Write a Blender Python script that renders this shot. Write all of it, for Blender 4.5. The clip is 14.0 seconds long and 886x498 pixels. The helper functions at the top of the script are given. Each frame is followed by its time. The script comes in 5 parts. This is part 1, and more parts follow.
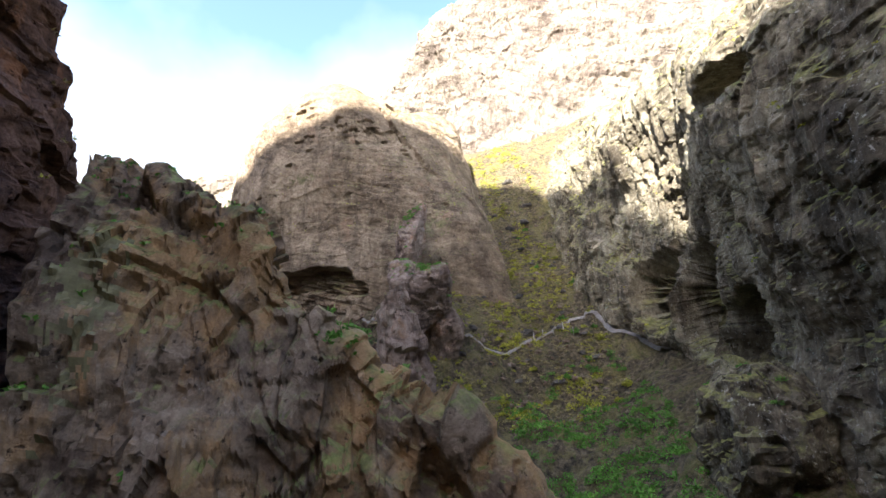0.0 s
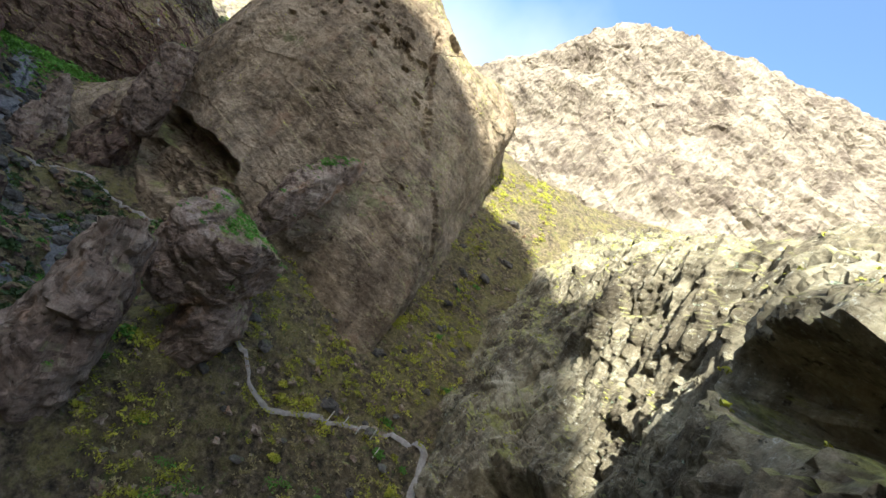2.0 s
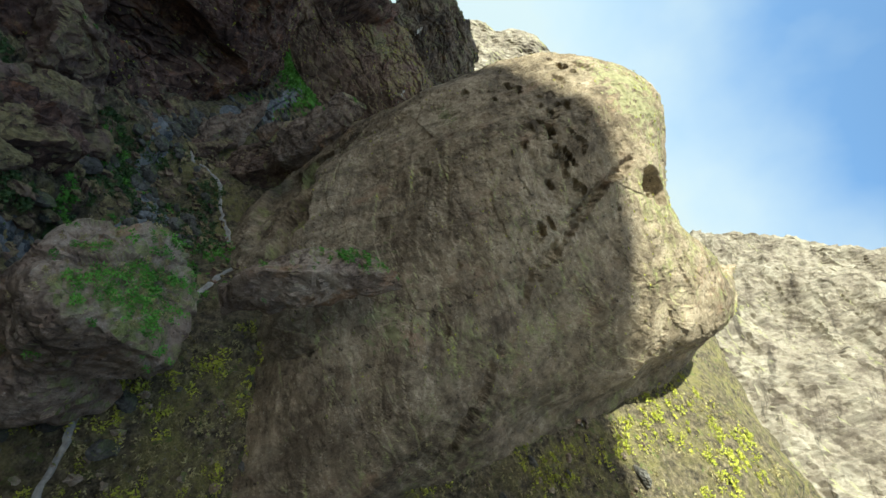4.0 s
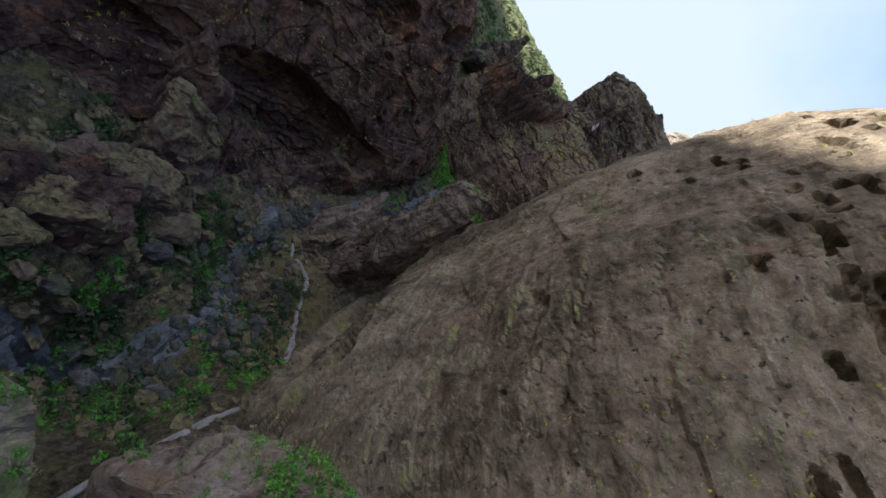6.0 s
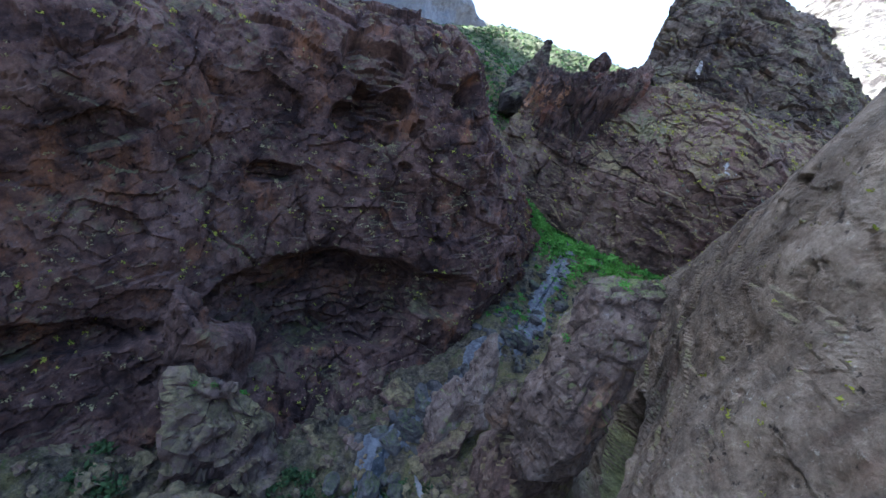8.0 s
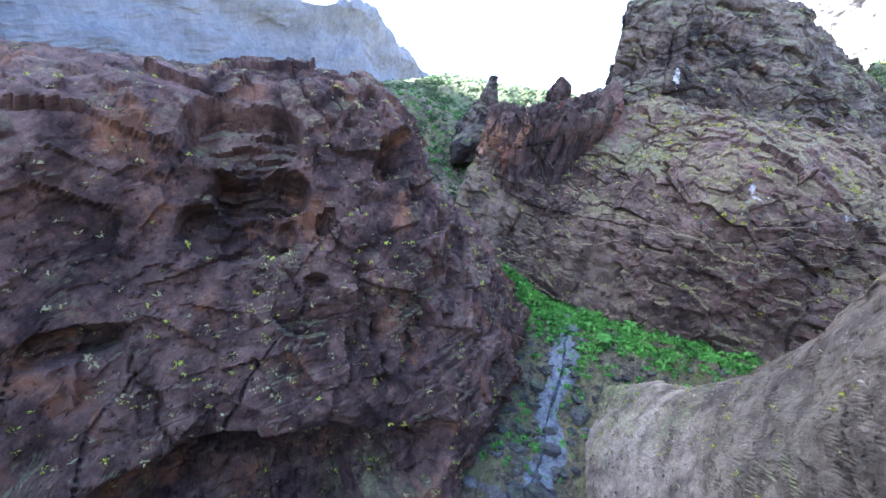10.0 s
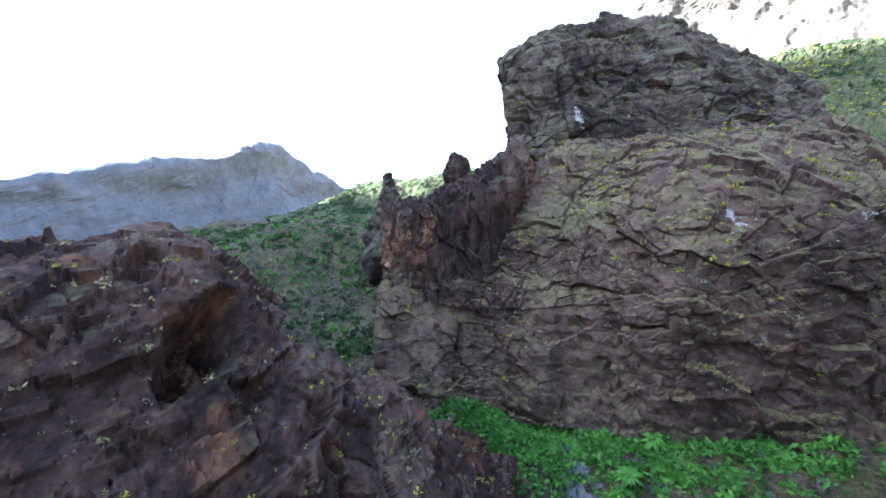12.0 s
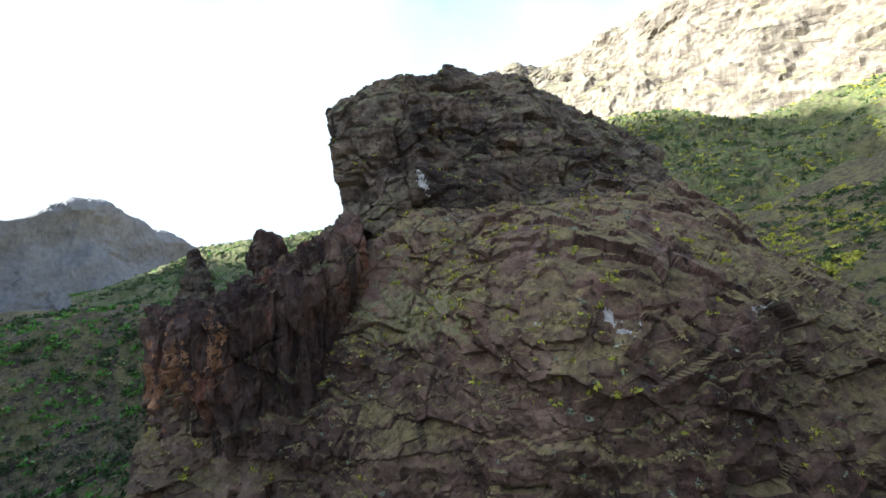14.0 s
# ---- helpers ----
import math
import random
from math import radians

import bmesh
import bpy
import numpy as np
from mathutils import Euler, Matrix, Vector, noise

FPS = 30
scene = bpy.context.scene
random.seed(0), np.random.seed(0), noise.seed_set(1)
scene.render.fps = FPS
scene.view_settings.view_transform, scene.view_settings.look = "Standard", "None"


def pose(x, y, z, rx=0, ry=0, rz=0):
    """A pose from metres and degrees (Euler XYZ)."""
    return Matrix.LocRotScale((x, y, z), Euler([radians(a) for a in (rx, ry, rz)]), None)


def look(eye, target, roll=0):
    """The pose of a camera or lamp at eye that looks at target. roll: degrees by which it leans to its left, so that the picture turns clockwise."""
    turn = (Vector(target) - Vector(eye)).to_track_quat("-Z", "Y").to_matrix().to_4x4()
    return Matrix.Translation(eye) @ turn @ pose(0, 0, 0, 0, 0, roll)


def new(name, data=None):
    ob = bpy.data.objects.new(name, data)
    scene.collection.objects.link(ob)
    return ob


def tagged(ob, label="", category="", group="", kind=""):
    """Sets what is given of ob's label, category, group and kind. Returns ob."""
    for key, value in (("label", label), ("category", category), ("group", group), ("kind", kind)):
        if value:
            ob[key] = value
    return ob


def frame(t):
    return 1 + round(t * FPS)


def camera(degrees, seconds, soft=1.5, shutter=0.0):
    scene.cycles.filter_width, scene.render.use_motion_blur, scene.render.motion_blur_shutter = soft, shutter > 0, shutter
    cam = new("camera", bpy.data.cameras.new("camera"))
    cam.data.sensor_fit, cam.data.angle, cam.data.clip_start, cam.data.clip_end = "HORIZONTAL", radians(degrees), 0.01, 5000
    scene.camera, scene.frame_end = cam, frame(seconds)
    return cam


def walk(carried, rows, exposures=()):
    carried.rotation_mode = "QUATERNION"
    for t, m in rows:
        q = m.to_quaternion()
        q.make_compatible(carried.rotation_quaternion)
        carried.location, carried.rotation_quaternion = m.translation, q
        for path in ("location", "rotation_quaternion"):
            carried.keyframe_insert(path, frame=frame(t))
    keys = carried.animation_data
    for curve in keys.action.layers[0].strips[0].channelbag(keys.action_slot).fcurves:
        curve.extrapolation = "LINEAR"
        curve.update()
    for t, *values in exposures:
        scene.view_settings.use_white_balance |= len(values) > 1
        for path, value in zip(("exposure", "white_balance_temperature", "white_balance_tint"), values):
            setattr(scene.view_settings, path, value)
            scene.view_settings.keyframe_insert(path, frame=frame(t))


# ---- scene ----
cam = camera(93.0, 14.0)
PATH = [
    (0, pose(-2.62, -6.51, 27.97, 101.32, 5.16, 2.08)),
    (0.5, pose(0.11, 0.44, 31.02, 102.39, 2.12, -1.04)),
    (1, pose(4.33, 6.79, 33.98, 101.03, -7.33, -3.32)),
    (1.5, pose(9.71, 11.8, 38.16, 97.87, -23.8, -2.98)),
    (2, pose(13.61, 17.1, 43.57, 98.15, -37.01, 0.46)),
    (2.5, pose(15.62, 22.43, 48.86, 96.43, -44.06, 8.93)),
    (3, pose(16.58, 27.57, 54.53, 90.62, -51.35, 19.92)),
    (3.2, pose(16.48, 29.57, 56.67, 87.71, -54.56, 24.32)),
    (5.3, pose(4.25, 54.05, 64.69, 52.62, -64.39, 84.37)),
    (5.5, pose(2.73, 54.93, 64.79, 50.33, -62.92, 87.59)),
    (6, pose(-2.43, 57.51, 64.87, 46.35, -56.85, 96.2)),
    (6.5, pose(-8.74, 59.48, 64.6, 49.16, -47.53, 95.75)),
    (7, pose(-14.4, 61.18, 63.96, 53.02, -37.94, 95.03)),
    (7.5, pose(-19.64, 62.74, 62.96, 57.35, -26.89, 91.91)),
    (8, pose(-24.67, 63.62, 62.13, 59.58, -21.08, 90.19)),
    (8.2, pose(-26.73, 64.02, 61.91, 60.32, -19.76, 89.52)),
    (10.3, pose(-45.45, 69.2, 61.08, 69.37, -11.13, 81.6)),
    (10.5, pose(-46.97, 69.79, 60.86, 70.5, -9.74, 80.3)),
    (11, pose(-50.92, 71.95, 60.5, 73.83, -5.39, 76.8)),
    (11.5, pose(-54.51, 74.24, 60.43, 77.62, -0.16, 74.61)),
    (12, pose(-57.99, 77.4, 61.59, 81.15, 3.24, 73.67)),
    (12.5, pose(-61.07, 80.18, 62.53, 82.52, 3.52, 70.71)),
    (13, pose(-63.68, 82.88, 63.03, 83.76, 3.86, 66.77)),
    (13.5, pose(-66.21, 85.52, 63.78, 85.81, 5.09, 62.35)),
    (14, pose(-68.47, 88.04, 64.51, 86.59, 5.15, 57.61)),
]
walk(cam, PATH, [(0.0, 2.6, 5800, 13), (1.5, 2.2, 5700, 6), (2.5, 1.85, 5900, -4), (3.2, 1.55, 5800, -12), (5.3, 1.55, 5600, 2), (6.5, 1.7, 5400, 10),
                 (8.2, 2.65, 4600, 10), (10.3, 3.65, 4600, 13), (12.0, 3.0, 4750, 8), (14.0, 2.15, 5500, 3)])

# ---- world and light ----
SUN = Vector((-0.30, -0.74, 0.60)).normalized()
world = bpy.data.worlds.new("sky")
scene.world = world
world.use_nodes = True
wn = world.node_tree.nodes
sky = wn.new("ShaderNodeTexSky")
sky.sky_type = 'NISHITA'
sky.sun_disc = False
sky.sun_elevation = math.asin(SUN.z)
sky.sun_rotation = math.atan2(SUN.x, SUN.y)
sky.altitude = 600
sky.dust_density = 4.0
wn["Background"].inputs["Strength"].default_value = 0.115
where = wn.new("ShaderNodeTexCoord")
split = wn.new("ShaderNodeSeparateXYZ")
cloud = wn.new("ShaderNodeTexNoise")
cloud.inputs["Scale"].default_value, cloud.inputs["Detail"].default_value = 2.6, 5.0
lower = wn.new("ShaderNodeMath")
lower.operation = 'MULTIPLY_ADD'
lower.inputs[1].default_value = -0.55
veil = wn.new("ShaderNodeValToRGB")
veil.color_ramp.elements[0].position, veil.color_ramp.elements[0].color = 0.36, (1, 1, 1, 1)
veil.color_ramp.elements[1].position, veil.color_ramp.elements[1].color = 0.66, (0, 0, 0, 1)
haze = wn.new("ShaderNodeMix")
haze.data_type = 'RGBA'
haze.inputs[7].default_value = (2.6, 2.65, 2.7, 1)
for a, b in ((where.outputs["Generated"], split.inputs[0]), (where.outputs["Generated"], cloud.inputs["Vector"]), (cloud.outputs["Fac"], lower.inputs[0]), (split.outputs["Z"], lower.inputs[2]),
             (sky.outputs[0], haze.inputs[6]), (haze.outputs[2], wn["Background"].inputs[0])):
    world.node_tree.links.new(a, b)
tall = wn.new("ShaderNodeMath")
tall.inputs[1].default_value = 0.28
for a, b in ((lower.outputs[0], tall.inputs[0]), (tall.outputs[0], veil.inputs[0]), (veil.outputs[0], haze.inputs[0])):
    world.node_tree.links.new(a, b)
lamp = bpy.data.lights.new("sun", 'SUN')
lamp.energy, lamp.angle, lamp.color = 5.0, radians(0.6), (1.0, 0.93, 0.82)
sun = new("sun", lamp)
sun.matrix_world = look((0, 0, 0), -SUN)


# ---- noise ----
def hashed(i, j, k, seed):
    i, j, k = (np.asarray(v).astype(np.uint32) for v in (i, j, k))
    h = i * np.uint32(374761393) + j * np.uint32(668265263) + k * np.uint32(2147483647) + np.uint32(seed * 974634777 & 0xFFFFFFFF)
    h = (h ^ (h >> np.uint32(13))) * np.uint32(1274126177)
    h = (h ^ (h >> np.uint32(16))) * np.uint32(2246822519)
    return ((h ^ (h >> np.uint32(15))) & np.uint32(0xFFFF)) / 32767.5 - 1.0


def vnoise(p, seed=0):
    """Smooth value noise in -1..1 at the points p (n, 3)."""
    b = np.floor(p)
    f = p - b
    f = f * f * f * (f * (f * 6 - 15) + 10)
    i, j, k = (b[:, a].astype(np.int64).astype(np.uint32) for a in range(3))
    out = 0
    for a in (0, 1):
        wa = f[:, 0] if a else 1 - f[:, 0]
        for c in (0, 1):
            wc = f[:, 1] if c else 1 - f[:, 1]
            for d in (0, 1):
                wd = f[:, 2] if d else 1 - f[:, 2]
                out = out + wa * wc * wd * hashed(i + np.uint32(a), j + np.uint32(c), k + np.uint32(d), seed)
    return out


def fbm(p, octaves=5, seed=0, gain=0.5):
    out, amp = 0, 1.0
    for o in range(octaves):
        out = out + amp * vnoise(p * 2.03 ** o + 17.3 * o, seed + o)
        amp *= gain
    return out


def ridged(p, octaves=4, seed=0):
    out, amp = 0, 1.0
    for o in range(octaves):
        out = out + amp * (1 - 2 * np.abs(vnoise(p * 2.1 ** o + 9.1 * o, seed + o)))
        amp *= 0.5
    return out


# ---- mesh helpers ----
def spline(c, n):
    """Catmull-Rom through the rows of c (m, ...), n samples."""
    m = len(c)
    e = np.concatenate([2 * c[:1] - c[1:2], c, 2 * c[-1:] - c[-2:-1]])
    t = np.linspace(0, m - 1, n)
    i = np.minimum(t.astype(int), m - 2)
    u = (t - i).reshape((-1,) + (1,) * (c.ndim - 1))
    a, b, d, g = e[i], e[i + 1], e[i + 2], e[i + 3]
    return 0.5 * (2 * b + (d - a) * u + (2 * a - 5 * b + 4 * d - g) * u ** 2 + (3 * b - a - 3 * d + g) * u ** 3)


def grid_mesh(name, p, material, smooth=False, wrap=False):
    nu, nv = p.shape[:2]
    idx = np.arange(nu * nv).reshape(nu, nv)
    if wrap:
        idx = np.concatenate([idx, idx[:1]])
    q = np.stack([idx[:-1, :-1], idx[1:, :-1], idx[1:, 1:], idx[:-1, 1:]], -1).reshape(-1, 4)
    me = bpy.data.meshes.new(name)
    me.vertices.add(nu * nv)
    me.vertices.foreach_set("co", p.astype(np.float32).ravel())
    me.loops.add(q.size)
    me.loops.foreach_set("vertex_index", q.astype(np.int32).ravel())
    me.polygons.add(len(q))
    me.polygons.foreach_set("loop_start", np.arange(0, q.size, 4, dtype=np.int32))
    me.polygons.foreach_set("use_smooth", np.full(len(q), smooth))
    me.update(calc_edges=True)
    me.materials.append(material)
    return new(name, me)


def normals(p, wrap=False):
    if wrap:
        e = np.concatenate([p[-1:], p, p[:1]])
        du = (e[2:] - e[:-2])
    else:
        du = np.gradient(p, axis=0)
    n = np.cross(du, np.gradient(p, axis=1))
    return n / (np.linalg.norm(n, axis=2, keepdims=True) + 1e-9)


def step(a, b, x):
    t = np.clip((x - a) / (b - a), 0, 1)
    return t * t * (3 - 2 * t)


def facets(f, cell, seed):
    """Angular blocks: each has its own stand and its own tilt. Also how near a point is to the joint between two."""
    g = f / np.array(cell, float)
    base = np.floor(g - 0.5).astype(np.int64)
    best, second = np.full(len(f), 9.0), np.full(len(f), 9.0)
    out = np.zeros(len(f))
    for a in (0, 1):
        for c in (0, 1):
            for e in (0, 1):
                i, j, k = base[:, 0] + a, base[:, 1] + c, base[:, 2] + e
                h = [hashed(i, j, k, seed + 3 * m) for m in range(6)]
                off = g - (np.stack([i, j, k], 1) + 0.5 + 0.42 * np.stack(h[:3], 1))
                r = (off * off).sum(1)
                near = r < best
                second = np.where(near, best, np.minimum(second, r))
                best = np.where(near, r, best)
                out = np.where(near, h[3] + 0.9 * (off[:, 0] * h[4] + off[:, 1] * h[5] + off[:, 2] * h[0]), out)
    return out, np.sqrt(second) - np.sqrt(best)


def rough(p, n, seed, big, small, layer=0.0, period=2.6, tilt=(0, 0, 1), crack=0.0, size=9.0, flute=0.0, block=0.0, cell=(3.6, 3.6, 2.4)):
    """How far a rock surface stands out: bulges, ledges of tilted beds, angular blocks, joints, grain."""
    f = p.reshape(-1, 3)
    warp = np.stack([fbm(f / 11 + 31 * a, 3, seed + 91 + a) for a in range(3)], 1)
    d = big * fbm(f / size, 3, seed) + 0.3 * big * ridged(f / (size * 0.6), 2, seed + 11)
    if layer:
        w = f @ np.array(tilt, float) + 0.3 * period * warp[:, 0] + 0.12 * period * fbm(f / (1.3 * period), 2, seed + 29)
        show = 0.12 + 0.88 * step(-0.25, 0.5, fbm(f / (5 * period), 2, seed + 27))
        for share, amp in ((1.0, 1.0), (0.41, 0.5)):
            per = period * share
            h = w / per
            i = np.floor(h)
            s = h - i
            q = f / (2.6 * per) + (i * 13.71)[:, None]
            low = step(-0.1, 0.5, vnoise(q * 0.8, seed + 37))
            d += layer * amp * show * (0.9 * vnoise(q, seed + 31) + 0.4 * (s - 0.5) - 0.9 * (1 - step(0.0, 0.22, s)) * low)
    if block:
        g = f + 0.14 * warp * np.array(cell)
        for share, amp in ((1.0, 1.0), (0.36, 0.45)):
            o, edge = facets(g, np.array(cell) * share, seed + int(70 * share))
            d += block * amp * (0.85 * o - 0.3 * (1 - step(0.0, 0.035, edge)) * step(0.0, 0.5, vnoise(f / (2 * cell[0] * share), seed + 79)))
    if crack:
        for way, gap in (((0.9, 0.3, 0.35), 7.5), ((-0.4, 0.85, 0.5), 11.0), ((0.55, -0.6, 0.8), 6.0)):
            h = f @ np.array(way) / gap + 0.3 * warp[:, 1] + 0.05 * fbm(f / 2.5, 2, seed + 43)
            s = np.abs(h - np.floor(h) - 0.5)
            d -= crack * (1 - step(0.0, 0.022, s)) * step(-0.05, 0.45, fbm(f / 9, 2, seed + 47))
    if flute:
        g = f * np.array((1, 1, 0.13)) / 2.4 + 0.3 * warp
        d += flute * (ridged(g, 3, seed + 63) - 0.4)
    d += small * (0.7 * fbm(f / 1.7, 3, seed + 53, 0.55) - 0.9 * step(0.25, 0.6, fbm(f / 1.1, 2, seed + 57)))
    return d.reshape(p.shape[:2])


def hollow(p, n, caves):
    """Ragged caves with bedded back walls."""
    f = p.reshape(-1, 3)
    d = np.zeros(len(f))
    for at, r, deep in caves:
        q = np.abs((f - np.array(at)) / np.array(r))
        e = (q ** 3).sum(1) ** (1 / 3) + 0.2 * fbm(f / (1.3 * min(r) + 0.5), 3, 71)
        w = (f[:, 2] + 0.3 * f[:, 0] + 0.5 * fbm(f / 3, 2, 73)) / 0.7
        i = np.floor(w)
        bed = vnoise(f / 2.4 + (i * 9.3)[:, None], 75) + 0.6 * (w - i)
        d = np.maximum(d, step(1.05, 0.78, e) * deep * (0.8 + 0.22 * bed))
    return d.reshape(p.shape[:2])


def fissures(p, lines):
    """Narrow clefts along straight lines, deepest on the line and stepped on one side."""
    f = p.reshape(-1, 3)
    d = np.zeros(len(f))
    for a, b, wide, deep in lines:
        a, b = np.array(a, float), np.array(b, float)
        t = np.clip(((f - a) @ (b - a)) / ((b - a) @ (b - a)), 0, 1)
        off = np.linalg.norm(f - a - t[:, None] * (b - a), axis=1) + 0.5 * fbm(f / 1.3, 3, 91)
        d = np.maximum(d, deep * step(wide, 0.25 * wide, off) * (0.4 + 0.6 * np.sin(np.pi * np.clip(t, 0.05, 0.95))))
    return d.reshape(p.shape[:2])


def facing(p, toward):
    """Normals of the sheet p, turned towards the point."""
    n = normals(p)
    k = ((np.array(toward) - p) * n).sum(2).mean()
    return n if k > 0 else -n


SHEETS = {}


def cliff(name, columns, nu, nv, material, toward, caves=(), stains=(), clefts=(), **look_of):
    c = np.array(columns, float)
    p = spline(spline(c, nu).transpose(1, 0, 2), nv).transpose(1, 0, 2)
    n = facing(p, toward)
    d = rough(p, n, **look_of) - (hollow(p, n, caves) if len(caves) else 0) - (fissures(p, clefts) if len(clefts) else 0)
    p = p + n * d[..., None]
    # short twist of the surface, so that ledges overhang
    p[..., 2] += 0.25 * look_of["small"] * fbm(p.reshape(-1, 3) / 0.9, 2, 5).reshape(p.shape[:2])
    if ((np.array(toward) - p) * normals(p)).sum(2).mean() < 0:
        p = p[::-1]
    ob = grid_mesh(name, p, material)
    SHEETS[ob.name] = p
    if stains:
        q = 0.25 * (p[:-1, :-1] + p[1:, :-1] + p[1:, 1:] + p[:-1, 1:]).reshape(-1, 3)
        pick = np.zeros(len(q), np.int32)
        for at, r, kind in stains:
            e = np.linalg.norm((q - np.array(at)) / np.array(r), axis=1) + 0.7 * fbm(q / 0.7, 4, 83, 0.7)
            pick[e < 0.8] = 1 + STAINS.index(kind)
        for m in STAINS:
            ob.data.materials.append(m)
        ob.data.polygons.foreach_set("material_index", pick)
    return ob


def boulder(name, at, radii, turn, material, seed, point=0.0, n=64, big=0.1, cuts=15):
    """A broken block: a ball cut by planes, drawn out to a point at its top, then weathered."""
    g = np.random.default_rng(seed)
    u = np.linspace(0, 2 * np.pi, n, endpoint=False)
    v = np.linspace(-np.pi / 2 + 0.02, np.pi / 2 - 0.02, n // 2)
    cu, su, cv, sv = np.cos(u)[:, None], np.sin(u)[:, None], np.cos(v)[None], np.sin(v)[None]
    way = np.stack([cu * cv, su * cv, np.broadcast_to(sv, (n, n // 2))], -1).reshape(-1, 3)
    planes = np.concatenate([g.normal(size=(cuts, 3)), np.array([(1, 0, 0.1), (-1, 0.1, 0), (0, 1, -0.1), (0.1, -1, 0), (0.15, 0.1, 1), (0, 0, -1)]) + 0.18 * g.normal(size=(6, 3))])
    planes /= np.linalg.norm(planes, axis=1, keepdims=True)
    reach = g.uniform(0.82, 1.06, len(planes))
    p = way / (np.maximum(way @ planes.T, 1e-3) / reach).max(1)[:, None]
    p = p.reshape(n, n // 2, 3)
    p[..., :2] *= (1 - point * step(-0.6, 1.1, p[..., 2]))[..., None]
    r = np.array(radii, float)
    p = p * r
    nn = normals(p, True)
    if (nn * p).sum() < 0:
        nn = -nn
    f = p.reshape(-1, 3) + seed * 7.7
    m = r.mean()
    d = big * m * fbm(f / (0.9 * m), 4, seed) + 0.008 * m * ridged(f / (0.4 * m), 3, seed + 3) + 0.014 * m * fbm(f / (0.14 * m), 3, seed + 5)
    for cell, amp in ((0.62, 0.055), (0.24, 0.03)):
        o, edge = facets(f + 0.12 * m * vnoise(f / (0.5 * m), seed + 6)[:, None], (cell * m,) * 3, seed)
        d += amp * m * (o - 0.5 * (1 - step(0.0, 0.06, edge)))
    h = (f[:, 2] + 0.35 * f[:, 0]) / (0.45 * m) + 0.7 * fbm(f / m, 2, seed + 8)
    d += 0.022 * m * (step(0.0, 0.7, h - np.floor(h)) - step(0.8, 1.0, h - np.floor(h)))
    p = p + nn * d.reshape(p.shape[:2])[..., None]
    ob = grid_mesh(name, p, material, wrap=True)
    ob.matrix_world = pose(*at, *turn)
    return ob


# ---- materials ----
class Nodes:
    def __init__(self, name):
        self.m = bpy.data.materials.new(name)
        self.m.use_nodes = True
        self.t = self.m.node_tree
        self.b = self.t.nodes["Principled BSDF"]
        self.geo = self.t.nodes.new("ShaderNodeNewGeometry")

    def node(self, kind, **inputs):
        n = self.t.nodes.new(kind)
        for k, v in inputs.items():
            self.put(n.inputs[k.replace("_", " ")], v)
        return n

    def put(self, socket, v):
        if isinstance(v, bpy.types.NodeSocket):
            self.t.links.new(v, socket)
        else:
            socket.default_value = v

    def noise(self, scale, detail=6.0, rough=0.6, stretch=None, shift=(0, 0, 0), turn=(0, 0, 0)):
        mp = self.node("ShaderNodeMapping")
        self.t.links.new(self.geo.outputs["Position"], mp.inputs["Vector"])
        mp.vector_type = 'TEXTURE'
        mp.inputs["Scale"].default_value = tuple(1 / v for v in stretch or (1, 1, 1))
        mp.inputs["Location"].default_value = shift
        mp.inputs["Rotation"].default_value = turn
        n = self.node("ShaderNodeTexNoise", Scale=scale, Detail=detail, Roughness=rough)
        self.t.links.new(mp.outputs[0], n.inputs["Vector"])
        return n.outputs["Fac"]

    def ramp(self, fac, *stops):
        r = self.node("ShaderNodeValToRGB", Fac=fac)
        e = r.color_ramp.elements
        while len(e) < len(stops):
            e.new(0.5)
        for el, (at, c) in zip(e, stops):
            el.position, el.color = at, (*(c if not isinstance(c, (int, float)) else (c, c, c)), 1)
        return r.outputs[0]

    def mix(self, fac, a, b, mode='MIX'):
        n = self.t.nodes.new("ShaderNodeMix")
        n.data_type, n.blend_type = 'RGBA', mode
        self.put(n.inputs[0], fac)
        for s, v in ((n.inputs[6], a), (n.inputs[7], b)):
            self.put(s, v if isinstance(v, bpy.types.NodeSocket) else (*v, 1))
        return n.outputs[2]

    def math(self, op, a, b=0.0):
        n = self.t.nodes.new("ShaderNodeMath")
        n.operation = op
        self.put(n.inputs[0], a)
        self.put(n.inputs[1], b)
        return n.outputs[0]

    def bump(self, height, strength, distance):
        n = self.node("ShaderNodeBump", Height=height, Strength=strength, Distance=distance)
        self.t.links.new(n.outputs[0], self.b.inputs["Normal"])

    def up(self):
        s = self.node("ShaderNodeSeparateXYZ")
        self.t.links.new(self.geo.outputs["Normal"], s.inputs[0])
        return s.outputs["Z"]


